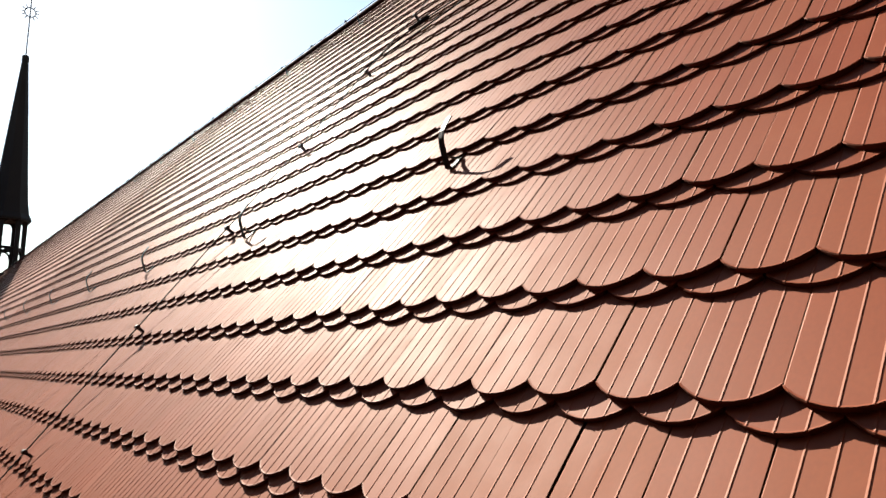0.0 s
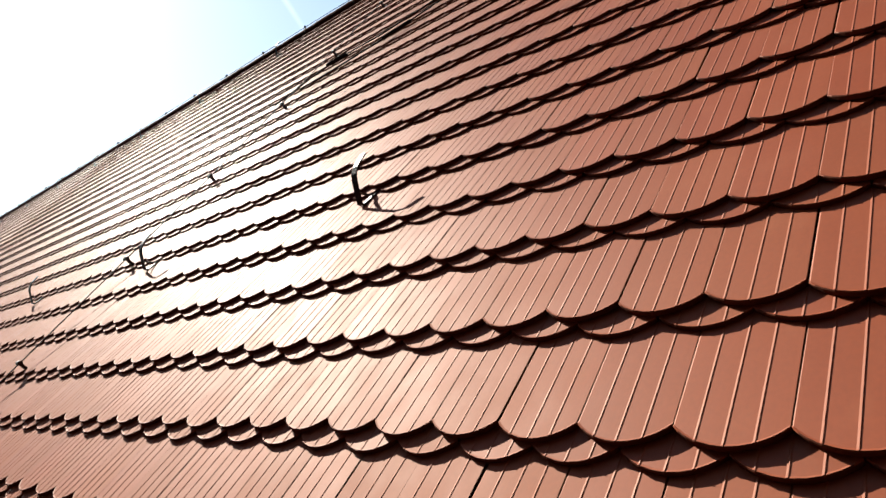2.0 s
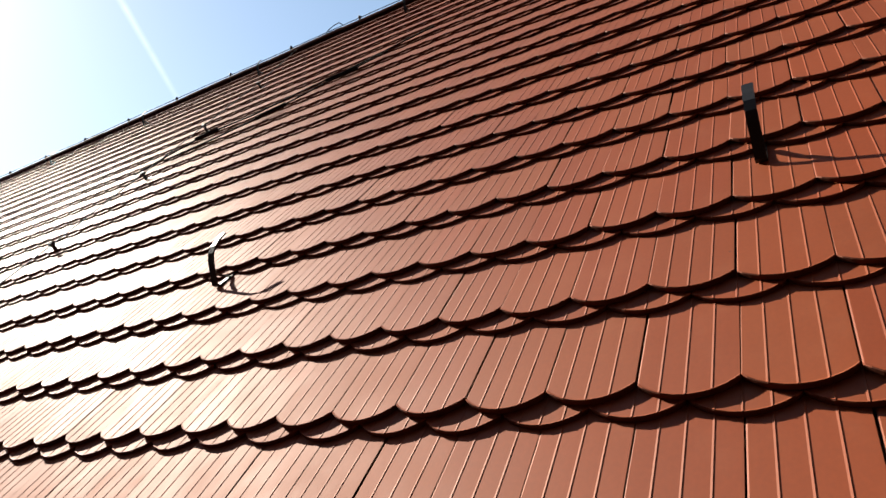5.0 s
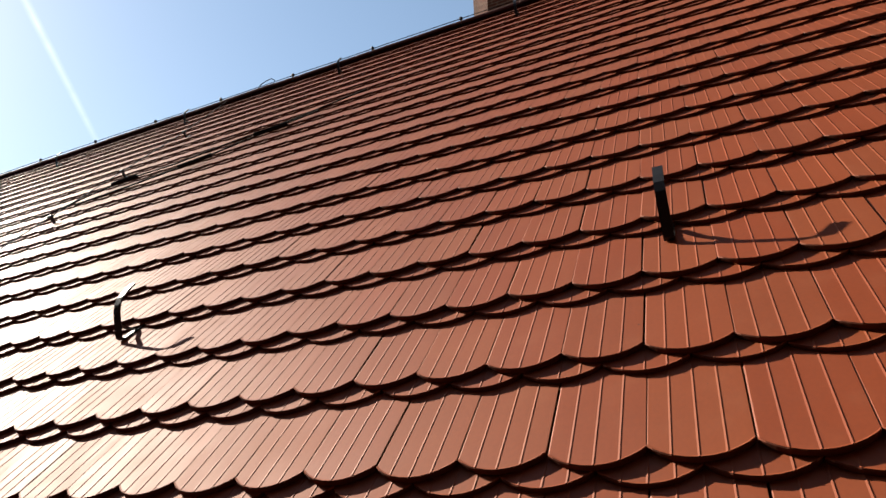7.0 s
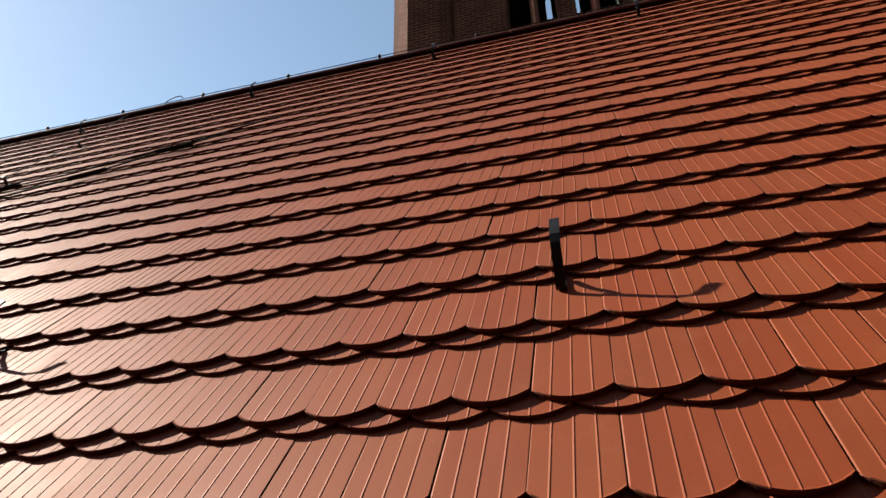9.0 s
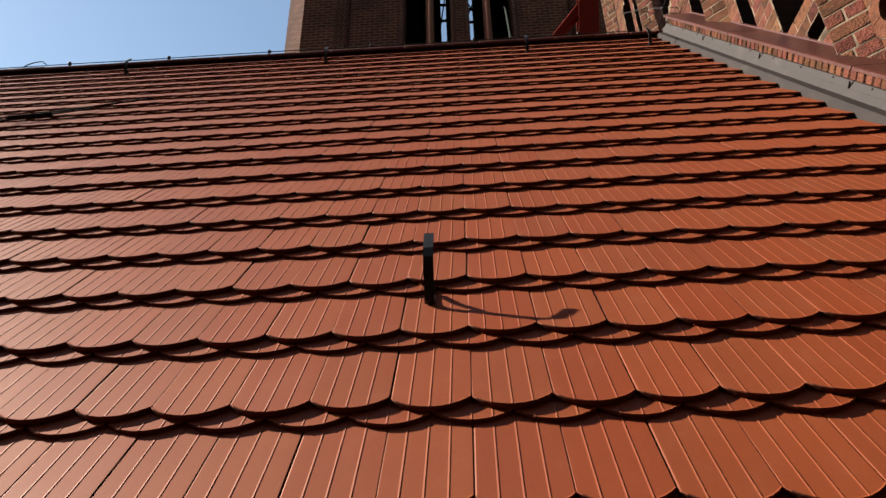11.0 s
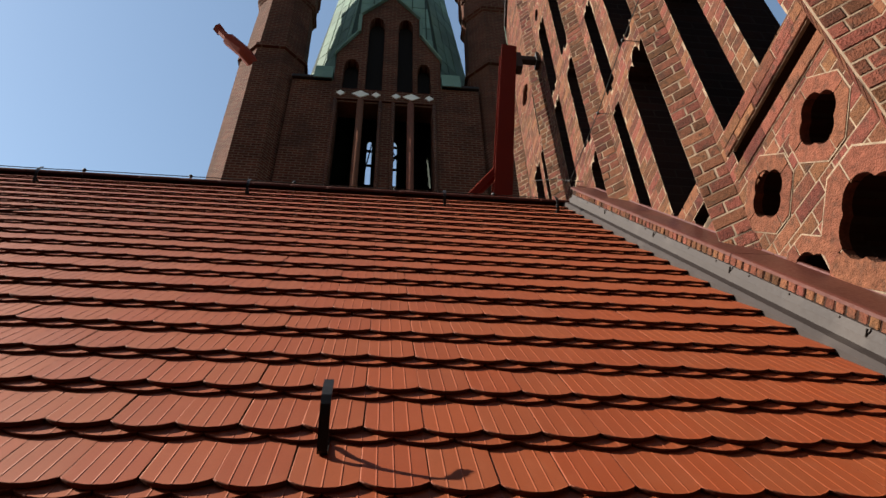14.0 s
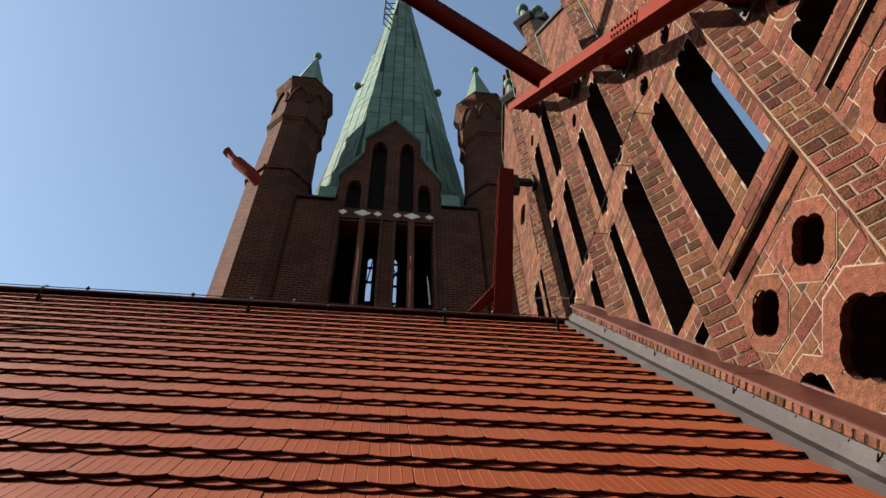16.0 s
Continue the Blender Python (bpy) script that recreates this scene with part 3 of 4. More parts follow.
def gable_field(n, y0, y1, cuts):
    a, c = y0 - 0.09, y1 + 0.09
    outline = [(a, foot(a)), (c, foot(c)), (c, rake(c)), (a, rake(a))]
    if n == 4:
        outline = [(a, foot(a)), (c, foot(c)), (c, rake(c)), (4.8, rake(4.8)), (a, rake(a))]
    holes = []
    for kind, *q in cuts:
        if kind == "lancet":
            holes.append(lancet(*q))
        elif kind == "lancet2":
            holes.append(lancet(*q, foot_foils=True))
        elif kind == "eye":
            holes.append([(q[0] + 0.72 * q[2] * math.cos(t * math.tau / 16), q[1] + q[2] * math.sin(t * math.tau / 16)) for t in range(16)])
        elif kind == "quatre":
            ring = foil(0, 0, q[2], steps=12)
            holes.append([(q[0] + y * f, q[1] + z * f) for y, z in ring for f in (1.03 * max(1.0, 0.76 * q[2] / math.hypot(y, z)),)])
            FRAMES.append((q[0], q[1], q[2]))
        else:
            holes.append([(q[0], q[2]), (q[1], q[2]), (q[1], q[3]), (q[0], q[3])])
    holes = [h for h in holes if min(z for _, z in h) > foot(sum(y for y, _ in h) / len(h)) + 0.12]
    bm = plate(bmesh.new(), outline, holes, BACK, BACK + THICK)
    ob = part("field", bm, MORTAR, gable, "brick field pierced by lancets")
    # edges of the openings get the brick painted dark as shade
    ob.data.materials.append(SHADE_BRICK)
    wide = holes + [[(cy + 1.1 * r * math.cos(math.tau * (k + 0.5) / 8), cz + 1.1 * r * math.sin(math.tau * (k + 0.5) / 8)) for k in range(8)] for cy, cz, r in FRAMES]
    face_bricks("field_bricks", outline, wide, BACK, gable, 20 + n)


for n, (y0, y1, cuts) in enumerate(FIELDS):
    gable_field(n, y0, y1, cuts)

# moulded blocks round the quatrefoils, four to each
for cy, cz, reach in FRAMES:
    if cz < foot(cy) + 0.2:
        continue
    octagon = [(1.42 if k % 2 else 1.54, k * math.pi / 4) for k in range(8)]
    ring = []
    for k in range(8):
        # corner between a flat on the axis and a flat on the diagonal
        d0, t0 = octagon[k]
        d1, t1 = octagon[(k + 1) % 8]
        d0, d1 = d0 * reach, d1 * reach
        y = (d0 * math.sin(t1) - d1 * math.sin(t0)) / math.sin(t1 - t0)
        z = (d1 * math.cos(t0) - d0 * math.cos(t1)) / math.sin(t1 - t0)
        ring.append((y, z))
    inner_ring = foil(0, 0, reach, steps=12)
    inner_ring = [(y * f, z * f) for y, z in inner_ring for f in (max(1.0, 0.74 * reach / math.hypot(y, z)),)]
    bed = plate(bmesh.new(), [(cy + y * 1.02, cz + z * 1.02) for y, z in ring], [[(cy + y * 1.02, cz + z * 1.02) for y, z in inner_ring]], BACK + 0.02, BACK - 0.0065, 0)
    part("mortar_bed", bed, MORTAR, gable, "pale mortar round the blocks")
    for k in range(4):
        t = k * math.pi / 2
        corners = [ring[(2 * k + i) % 8] for i in range(2)]
        flat = [(1.54 * reach * math.cos(t), 1.54 * reach * math.sin(t))]
        flat2 = [(1.54 * reach * math.cos(t + math.pi / 2), 1.54 * reach * math.sin(t + math.pi / 2))]
        outer = flat + corners + flat2
        # inner runs from the lobe on this axis over the cusp to the next lobe
        inner = [inner_ring[(6 + 12 * k + i) % 48] for i in range(13)]
        whole = outer + inner[::-1]
        my, mz = sum(p[0] for p in whole) / len(whole), sum(p[1] for p in whole) / len(whole)
        bm = bmesh.new()
        prism(bm, [(BACK + 0.05, cy + my + (y - my) * 0.965, cz + mz + (z - mz) * 0.965) for y, z in whole], (-0.05 - rng.uniform(0.0085, 0.0115), 0, 0))
        part("frame_block", bm, MOULDED, gable, "moulded red terracotta block")

for cy, cz, r in [tuple(q) for _, _, cuts in FIELDS for kind, *q in cuts if kind == "eye"]:
    def oval(f, g):
        return [(cy + (0.72 * r + f) * math.cos(t * math.tau / 20), cz + (r + g) * math.sin(t * math.tau / 20)) for t in range(20)]
    part("mortar_bed", plate(bmesh.new(), oval(0.088, 0.10), [oval(0.0, 0.0)], BACK + 0.02, BACK - 0.006, 0), MORTAR, gable, "pale mortar round an eye")
    part("eye_ring", plate(bmesh.new(), oval(0.074, 0.086), [oval(0.004, 0.004)], BACK + 0.02, BACK - 0.009, 0), MOULDED, gable, "ring of moulded brick round an eye")

# piers: mortar cores with single bricks on front and on the side that shows
brick_meshes = {}


def pier_brick(length, depth):
    key = (round(length, 2), round(depth, 2))
    if key not in brick_meshes:
        me = bpy.data.meshes.new("brick")
        bm = box(bmesh.new(), -depth, 0, -length / 2, length / 2, -0.0465, 0.0465, 0.004)
        bm.to_mesh(me)
        bm.free()
        me.materials.append(BRICK)
        brick_meshes[key] = me
    return brick_meshes[key]


def pier(n, y0, y1, top):
    """A pier set on its corner: two faces of one brick's length meet in an edge before the wall."""
    m0, m1 = (y0 + 1.535) / FRONT, (y1 + 1.535) / FRONT
    yr = -1.535 + m0 * BACK
    h = min(0.17, max(0.15, BACK * (m1 - m0) / (1 + m1)))
    face = h * math.sqrt(2)
    low = foot(y0) - 0.1
    back = BACK + THICK - 0.02
    i5 = 0.006
    bm = bmesh.new()
    prism(bm, [(BACK, yr + i5, low), (BACK - h + i5, yr + h, low), (BACK, yr + 2 * h - i5, low), (back, yr + 2 * h - i5, low), (back, yr + i5, low)], (0, 0, top - low))
    part("pier", bm, MORTAR, gable, "brick pier set on its corner")
    r = random.Random(40 + n)
    heap_v, heap_f = [], []
    q = math.sqrt(0.5)
    z, row, depth = math.floor(low / 0.105) * 0.105, n, 0.07
    while z < top - 0.1:
        cut = r.choice((1.0, 0.62, 0.36)) if row % 2 else r.choice((0.5, 1.0, 0.7))
        for a, c in ((0.0, face * cut), (face * cut, face)):
            if c - a < 0.03:
                continue
            mid, proud = (a + c) / 2, r.uniform(-0.0025, 0.002)
            if n in (1, 2, 3) and foot(y0) + 0.1 < z < 23.2:
                ob = new("brick", pier_brick(c - a - 0.011, depth))
                ob.parent = gable
                ob.matrix_basis = pose(BACK - mid * q + (depth + proud) * q, yr + mid * q + (depth + proud) * q, z + 0.0525 + r.uniform(-0.002, 0.002), 0, r.uniform(-0.5, 0.5), 45 + r.uniform(-1, 1))
            else:
                k = len(heap_v)
                brick_box(heap_v, heap_f, depth, a + 0.005, c - 0.005, z + 0.006, z + 0.099, depth - proud)
                heap_v[k:] = [(BACK + (x - y) * q, yr + (x + y) * q, zz) for x, y, zz in heap_v[k:]]
        k = len(heap_v)
        brick_box(heap_v, heap_f, depth, 0.005, face - depth, z + 0.006, z + 0.099, depth)
        # the far face, mirrored about the pier's middle
        heap_v[k:] = [(BACK + (x - y) * q, yr + 2 * h - (x + y) * q, zz) for x, y, zz in heap_v[k:]]
        z, row = z + 0.105, row + 1
    me = bpy.data.meshes.new("pier_bricks")
    me.from_pydata(heap_v, [], heap_f)
    me.materials.append(BRICK)
    ob = new("pier_bricks", me)
    ob.parent = gable
    tagged(ob, "weathered red bricks of a pier", kind="stuff")
    ym = yr + h
    for xm in (BACK - 0.02, BACK + THICK - 0.06) if n < 5 else ():
        bm = bmesh.new()
        rings(bm, [[(xm + dx * f, ym + dy * f, top + hh) for dx, dy in ((-0.21, 0), (0, -0.21), (0.21, 0), (0, 0.21))] for f, hh in ((0.85, -0.12), (1.3, 0), (1.3, 0.07), (0.85, 0.09))])
        cap = part("pinnacle_cap", bm, SLATE, gable, "dark sheet-covered pinnacle cap")
        bm = bmesh.new()
        rings(bm, [ngon(xm, ym, top + hh, r_, 8) for r_, hh in ((0.17, 0.07), (0.12, 0.25), (0.07, 0.50), (0.05, 0.68))])
        part("cone", bm, COPPER, cap, "slim green copper cone")
        bm = bmesh.new()
        bmesh.ops.create_uvsphere(bm, u_segments=12, v_segments=8, radius=0.12, matrix=Matrix.Translation((xm, ym, top + 0.78)))
        part("ball", bm, COPPER, cap, "green copper ball", True)


for n, (y0, y1, top) in enumerate(PIERS):
    pier(n, y0, y1, top)

# sills and raking copings of the fields
for y0, y1, z in ((-1.09, 0.02, near_z(19.36)), (0.31, 1.47, near_z(19.36))):
    r6 = random.Random(int(y0 * 10))
    for z0, z1, length, proud in ((z - 0.43, z - 0.325, 0.27, 0.014), (z - 0.185, z - 0.111, 0.27, 0.016), (z - 0.107, z - 0.004, 0.25, 0.012)):
        y = y0 - r6.uniform(0.0, 0.12)
        part("joint_bed", box(bmesh.new(), BACK - 0.006, BACK + 0.02, y0, y1, z0 - 0.006, z1 + 0.004), MORTAR, gable, "pale mortar joint")
        while y < y1:
            e0, e1 = max(y, y0) + 0.005, min(y + length, y1) - 0.005
            if e1 - e0 > 0.03:
                part("brick", box(bmesh.new(), BACK - proud - r6.uniform(0, 0.004), BACK + 0.02, e0, e1, z0 + 0.002, z1 - 0.004, 0.004), BRICK, gable)
            y += length + r6.uniform(-0.02, 0.0)
for y0, y1, _ in FIELDS:
    bm = bmesh.new()
    a, c = y0, y1
    prism(bm, [(BACK - 0.05, a, rake(a) - 0.02), (BACK - 0.05, a, rake(a) + 0.07), (BACK - 0.05, c, rake(c) + 0.07), (BACK - 0.05, c, rake(c) - 0.02)], (THICK + 0.1, 0, 0))
    part("raking_coping", bm, SLATE, gable, "dark sheet coping")
    part("edge_strip", box(bmesh.new(), BACK - 0.055, BACK - 0.035, y1 - 0.03, y1 - 0.012, rake(y1) - 1.6, rake(y1)), COPPER, gable, "pale metal edge strip")

# ---- red steel bracing ----
def girder(name, a, b, size, parent, up=(-1, 0, 0), stiff=0, wide=0):
    """An H-beam from a to b."""
    a, b = Vector(a), Vector(b)
    way = (b - a).normalized()
    side = way.cross(Vector(up)).normalized()
    top = side.cross(way)
    m = Matrix((side, top, way)).transposed().to_4x4()
    m.translation = a
    n, h, t, f = (b - a).length, size / 2, size * 0.06, (wide or size) / 2
    bm = bmesh.new()
    box(bm, -f, f, h - t, h, 0, n, m=m)
    box(bm, -f, f, -h, -h + t, 0, n, m=m)
    box(bm, -t / 2, t / 2, -h + t, h - t, 0, n, m=m)
    for i in range(stiff):
        z = 0.03 + (n - 0.06) * i / max(1, stiff - 1)
        box(bm, -h * 0.94, -t / 2, -h + t, h - t, z - t / 2, z + t / 2, m=m)
        box(bm, t / 2, h * 0.94, -h + t, h - t, z - t / 2, z + t / 2, m=m)
    return part(name, bm, RED_STEEL, parent)


def square_tube(name, a, b, size, parent):
    a, b = Vector(a), Vector(b)
    m = (b - a).to_track_quat("Z", "Y").to_matrix().to_4x4()
    m.translation = a
    return part(name, box(bmesh.new(), -size / 2, size / 2, -size / 2, size / 2, 0, (b - a).length, 0.01, m), RED_STEEL, parent)


steel = empty("steel_bracing", Matrix(), "red painted steel girders bracing the gable", "bracing")
girder("raking_girder", (2.06, 3.745, 25.85), (2.06, -1.545, 18.31), 0.24, steel, wide=0.11)
girder("strut", (2.04, 2.32, 23.95), (-1.55, 1.32, 26.39), 0.20, steel, up=(0, -1, 0))
girder("post", (1.385, 4.55, 20.0), (1.955, 4.55, 25.05), 0.24, steel, up=(0, -1, 0))
square_tube("foot_brace", (0.70, 4.6, 21.02), (1.56, 4.6, 22.24), 0.11, steel)
way = (Vector((2.06, -1.6, 18.35)) - Vector((2.06, 3.70, 25.88))).normalized()
splice = Matrix((Vector((1, 0, 0)), Vector((1, 0, 0)).cross(way), way)).transposed().to_4x4()
splice.translation = Vector((2.05, 0.50, 21.236))
bm = bmesh.new()
box(bm, -0.118, -0.109, -0.052, 0.052, -0.32, 0.32, m=splice)
for i in range(8):
    for side_y in (-0.03, 0.03):
        bmesh.ops.create_cone(bm, cap_ends=True, segments=6, radius1=0.014, radius2=0.014, depth=0.02, matrix=splice @ pose(-0.124, side_y, -0.28 + 0.08 * i, 0, 90, 0))
part("splice_plate", bm, RED_STEEL, steel, "bolted red splice plate")
for y, z in ((2.35, 23.9), (1.15, 22.15), (-0.2, 20.2), (3.45, 25.5)):
    part("stub", box(bmesh.new(), 2.10, 2.36, y - 0.05, y + 0.07, z - 0.09, z + 0.07, 0.006), RED_STEEL, steel, "short red steel stub to the wall")
    bm = bmesh.new()
    box(bm, 2.352, 2.385, y - 0.14, y + 0.16, z - 0.17, z + 0.15, 0.004)
    box(bm, 2.385, 2.43, y - 0.10, y + 0.12, z - 0.13, z + 0.11, 0.006)
    box(bm, 2.20, 2.352, y + 0.074, y + 0.086, z - 0.15, z + 0.12)
    for dy in (-0.10, 0.12):
        for dz in (-0.12, 0.10):
            bmesh.ops.create_cone(bm, cap_ends=True, segments=6, radius1=0.022, radius2=0.022, depth=0.03, matrix=pose(2.342, y + dy, z + dz, 0, 90, 0))
    part("anchor_bracket", bm, IRON, steel, "dark bolted anchor bracket")
bm = bmesh.new()
box(bm, 1.98, 2.44, 4.50, 4.60, 24.78, 24.90, 0.01)
box(bm, 2.04, 2.14, 4.47, 4.63, 24.55, 24.93)
box(bm, 2.38, 2.43, 4.46, 4.64, 24.72, 24.96)
part("anchor_bracket", bm, IRON, steel, "dark bolted anchor bracket")

gable_wire = empty("gable_wire", Matrix(), "thin dark conductor wire clipped across the brick gable", "wire")
line = [(2.30, -1.2, 21.10), (2.30, -0.3, 21.13), (2.29, 0.92, 21.10), (2.29, 1.33, 21.28), (2.29, 1.95, 21.33), (2.29, 2.83, 21.32), (2.29, 3.47, 21.39), (2.29, 3.95, 21.44), (2.30, 4.40, 21.95), (2.30, 5.45, 23.0)]
part("wire", tube(bmesh.new(), line, 0.005, 6), WIRE, gable_wire)
for x, y, z in (line[3], line[4], line[5], line[7]):
    bm = tube(bmesh.new(), [(x - 0.01, y, z), (x + 0.17, y, z)], 0.004, 6)
    box(bm, x - 0.014, x + 0.014, y - 0.014, y + 0.014, z - 0.016, z + 0.016, 0.004)
    part("clip", bm, IRON, gable_wire, "dark wire clamp")

# ---- tower ----
tower = empty("church_tower", pose(0.05, 14, 0), "dark red brick church tower with green copper spire", "tower")
# local: x across, y away, z up; the front wall's face at y 0.35


def oct_ring(cx, cy, z, flat):
    return ngon(cx, cy, z, flat / math.cos(math.pi / 8), 8, math.pi / 8)


def tower_plate(name, outline, holes, y0, y1, label=""):
    bm = plate(bmesh.new(), outline, holes, 0, y1 - y0)
    for v in bm.verts:
        x, y, z = v.co
        v.co = (y, y0 + x, z)
    bmesh.ops.recalc_face_normals(bm, faces=bm.faces)
    ob = part(name, bm, FAR_BRICK, tower, label)
    ob.data.materials.append(FAR_BRICK)
    return ob


def pointed(x0, x1, z0, z1):
    w, pts = x1 - x0, [(x0, z0), (x1, z0)]
    spring = z1 - 1.1 * w
    for i in range(6):
        t = i / 6
        pts.append((x1 - w * 0.5 * t * t, spring + (z1 - spring) * math.sin(t * math.pi / 2)))
    pts.append(((x0 + x1) / 2, z1))
    for i in range(5, -1, -1):
        t = i / 6
        pts.append((x0 + w * 0.5 * t * t, spring + (z1 - spring) * math.sin(t * math.pi / 2)))
    return pts


front = [(-3.6, 0), (3.6, 0), (3.6, 37.5), (2.12, 37.5), (2.12, 39.3), (1.28, 41.0), (1.28, 42.3), (0.1, 44.0), (-1.18, 42.3), (-1.18, 41.0), (-2.05, 39.3), (-2.05, 37.5), (-3.6, 37.5)]
doors = [(-1.80, -1.05, 26, 36.2), (-0.84, -0.24, 26, 36.2), (0.32, 0.84, 26, 36.2), (1.05, 1.75, 26, 36.2)]
openings = [[(a, z0), (c, z0), (c, z1), (a, z1)] for a, c, z0, z1 in doors]
openings += [pointed(-1.72, -1.12, 37.0, 39.0), pointed(-0.84, -0.18, 37.0, 42.2), pointed(0.40, 1.02, 37.0, 42.2), pointed(1.2, 1.72, 37.0, 39.0)]
tower_plate("front_wall", front, openings, 0.35, 1.1, "front wall with tall belfry openings")
tower_plate("rear_wall", [(-4.6, 0), (4.6, 0), (4.6, 38.5), (-4.6, 38.5)], [pointed(0.42, 0.95, 33, 37.6), pointed(-0.92, -0.55, 33, 36.6)], 8.6, 9.4)
part("side_wall", box(bmesh.new(), -5.3, -4.5, 1.5, 9.4, 0, 38.5), FAR_BRICK, tower)
part("side_wall", box(bmesh.new(), 4.5, 5.3, 1.5, 9.4, 0, 38.5), FAR_BRICK, tower)
# round shafts before the openings and the pale diamonds on the transom
for x in (-0.95, 0.94):
    part("mullion_shaft", tube(bmesh.new(), [(x, 0.36, 26), (x, 0.36, 36.3)], 0.13, 10), MOULDED, tower, "round red brick shaft", True)
for x in (-1.92, -0.21, 0.29, 1.86):
    part("jamb_shaft", tube(bmesh.new(), [(x * 0.985, 0.34, 26), (x * 0.985, 0.34, 36.3)], 0.07, 8), FAR_BRICK, tower, "", True)
part("transom", box(bmesh.new(), -1.95, 1.9, 0.28, 0.5, 36.3, 36.95), FAR_BRICK, tower)
for x, w in ((-1.72, 0.17), (-0.97, 0.33), (-0.38, 0.17), (0.38, 0.17), (0.96, 0.33), (1.64, 0.17)):
    bm = bmesh.new()
    h = 0.10 + 0.3 * w
    prism(bm, [(x - w, 0.29, 36.62), (x, 0.29, 36.62 - h), (x + w, 0.29, 36.62), (x, 0.29, 36.62 + h)], (0, -0.05, 0))
    part("diamond_panel", bm, STONE, tower, "pale plaster diamond")
for x0, x1 in ((-3.62, -2.1), (2.15, 3.62)):
    part("shoulder_coping", box(bmesh.new(), x0, x1, 0.22, 1.15, 37.42, 37.58, 0.02), SLATE, tower, "dark sheet coping on the wall's shoulder")
# copper hood on the gablet
for a, c in (((-1.25, 42.2), (0.1, 44.1)), ((0.1, 44.1), (1.36, 42.2)), ((-2.12, 39.2), (-1.25, 40.9)), ((1.36, 40.9), (2.2, 39.2)), ((-1.25, 40.9), (-1.25, 42.2)), ((1.36, 42.2), (1.36, 40.9))):
    bm = bmesh.new()
    prism(bm, [(a[0], 0.22, a[1]), (c[0], 0.22, c[1]), (c[0], 0.22, c[1] + 0.13), (a[0], 0.22, a[1] + 0.13)] if a[0] != c[0] else [(a[0] - 0.07, 0.22, a[1]), (a[0] + 0.07, 0.22, a[1]), (c[0] + 0.07, 0.22, c[1]), (c[0] - 0.07, 0.22, c[1])], (0, 1.2, 0))
    part("hood_strip", bm, COPPER, tower, "green copper edge strip")

# spire: a square with cut corners, clad in copper sheets
AXIS_X, AXIS_Y, SPIRE_Z, SPIRE_TOP, SPIRE_R = 0.14, 4.9, 38.2, 78.0, 3.9


def spire_ring(z):
    r = SPIRE_R * (SPIRE_TOP - z) / (SPIRE_TOP - SPIRE_Z)
    c = 0.52 * r
    return [(AXIS_X + x, AXIS_Y + y, z) for x, y in ((-c, -r), (c, -r), (r, -c), (r, c), (c, r), (-c, r), (-r, c), (-r, -c))]


bm = bmesh.new()
rings(bm, [spire_ring(SPIRE_Z), spire_ring(SPIRE_TOP - 0.3)], cap=False)
rear_face = max(bm.faces, key=lambda f: f.calc_center_median().y)
bmesh.ops.delete(bm, geom=[rear_face], context="FACES_ONLY")
spire = part("spire", bm, SEAM, tower, "tall green copper spire with cut corners")


def spire_r(z):
    return SPIRE_R * (SPIRE_TOP - z) / (SPIRE_TOP - SPIRE_Z)


# its rear face, with two small windows through which the sky shows
z1 = SPIRE_TOP - 0.3
bm = plate(bmesh.new(), [(-0.52 * SPIRE_R, SPIRE_Z), (0.52 * SPIRE_R, SPIRE_Z), (0.52 * spire_r(z1), z1), (-0.52 * spire_r(z1), z1)], [pointed(-1.0, -0.74, 40.3, 43.3), pointed(0.05, 0.58, 40.3, 43.4)], 0, 0.05)
for v in bm.verts:
    x, y, z = v.co
    v.co = (AXIS_X + y, AXIS_Y + spire_r(z) + x, z)
bmesh.ops.recalc_face_normals(bm, faces=bm.faces)
part("rear_face", bm, COPPER, spire)
for x0, x1, z in ((-0.9, -0.57, 41.2), (-0.9, -0.57, 42.3), (0.15, 0.76, 41.0), (0.15, 0.76, 41.9), (0.15, 0.76, 42.7)):
    part("window_bar", box(bmesh.new(), x0, x1, AXIS_Y + 3.2, AXIS_Y + 3.3, z, z + 0.09), DARK, spire, "dark window bar")
for x0, z0, x1, z1 in ((0.15, 40.4, 0.75, 42.2), (0.75, 41.6, 0.15, 43.3), (0.45, 40.3, 0.45, 43.4), (-0.9, 40.6, -0.6, 42.9)):
    part("window_bar", tube(bmesh.new(), [(x0, AXIS_Y + 3.15, z0), (x1, AXIS_Y + 3.15, z1)], 0.035, 5), DARK, spire, "dark lattice bar")
# added ledges close the gap so no sun enters the hollow spire
for x0, x1, y0, y1 in ((-5.3, -3.5, 1.5, 9.4), (3.5, 5.3, 1.5, 9.4), (-3.5, 3.5, 8.3, 9.4)):
    part("gutter_floor", box(bmesh.new(), x0, x1, y0, y1, 38.2, 38.45), SLATE, tower, "dark sheet added round the spire's foot to keep sun out")
base0, base1 = spire_ring(SPIRE_Z), spire_ring(SPIRE_TOP - 0.3)
r4 = random.Random(8)
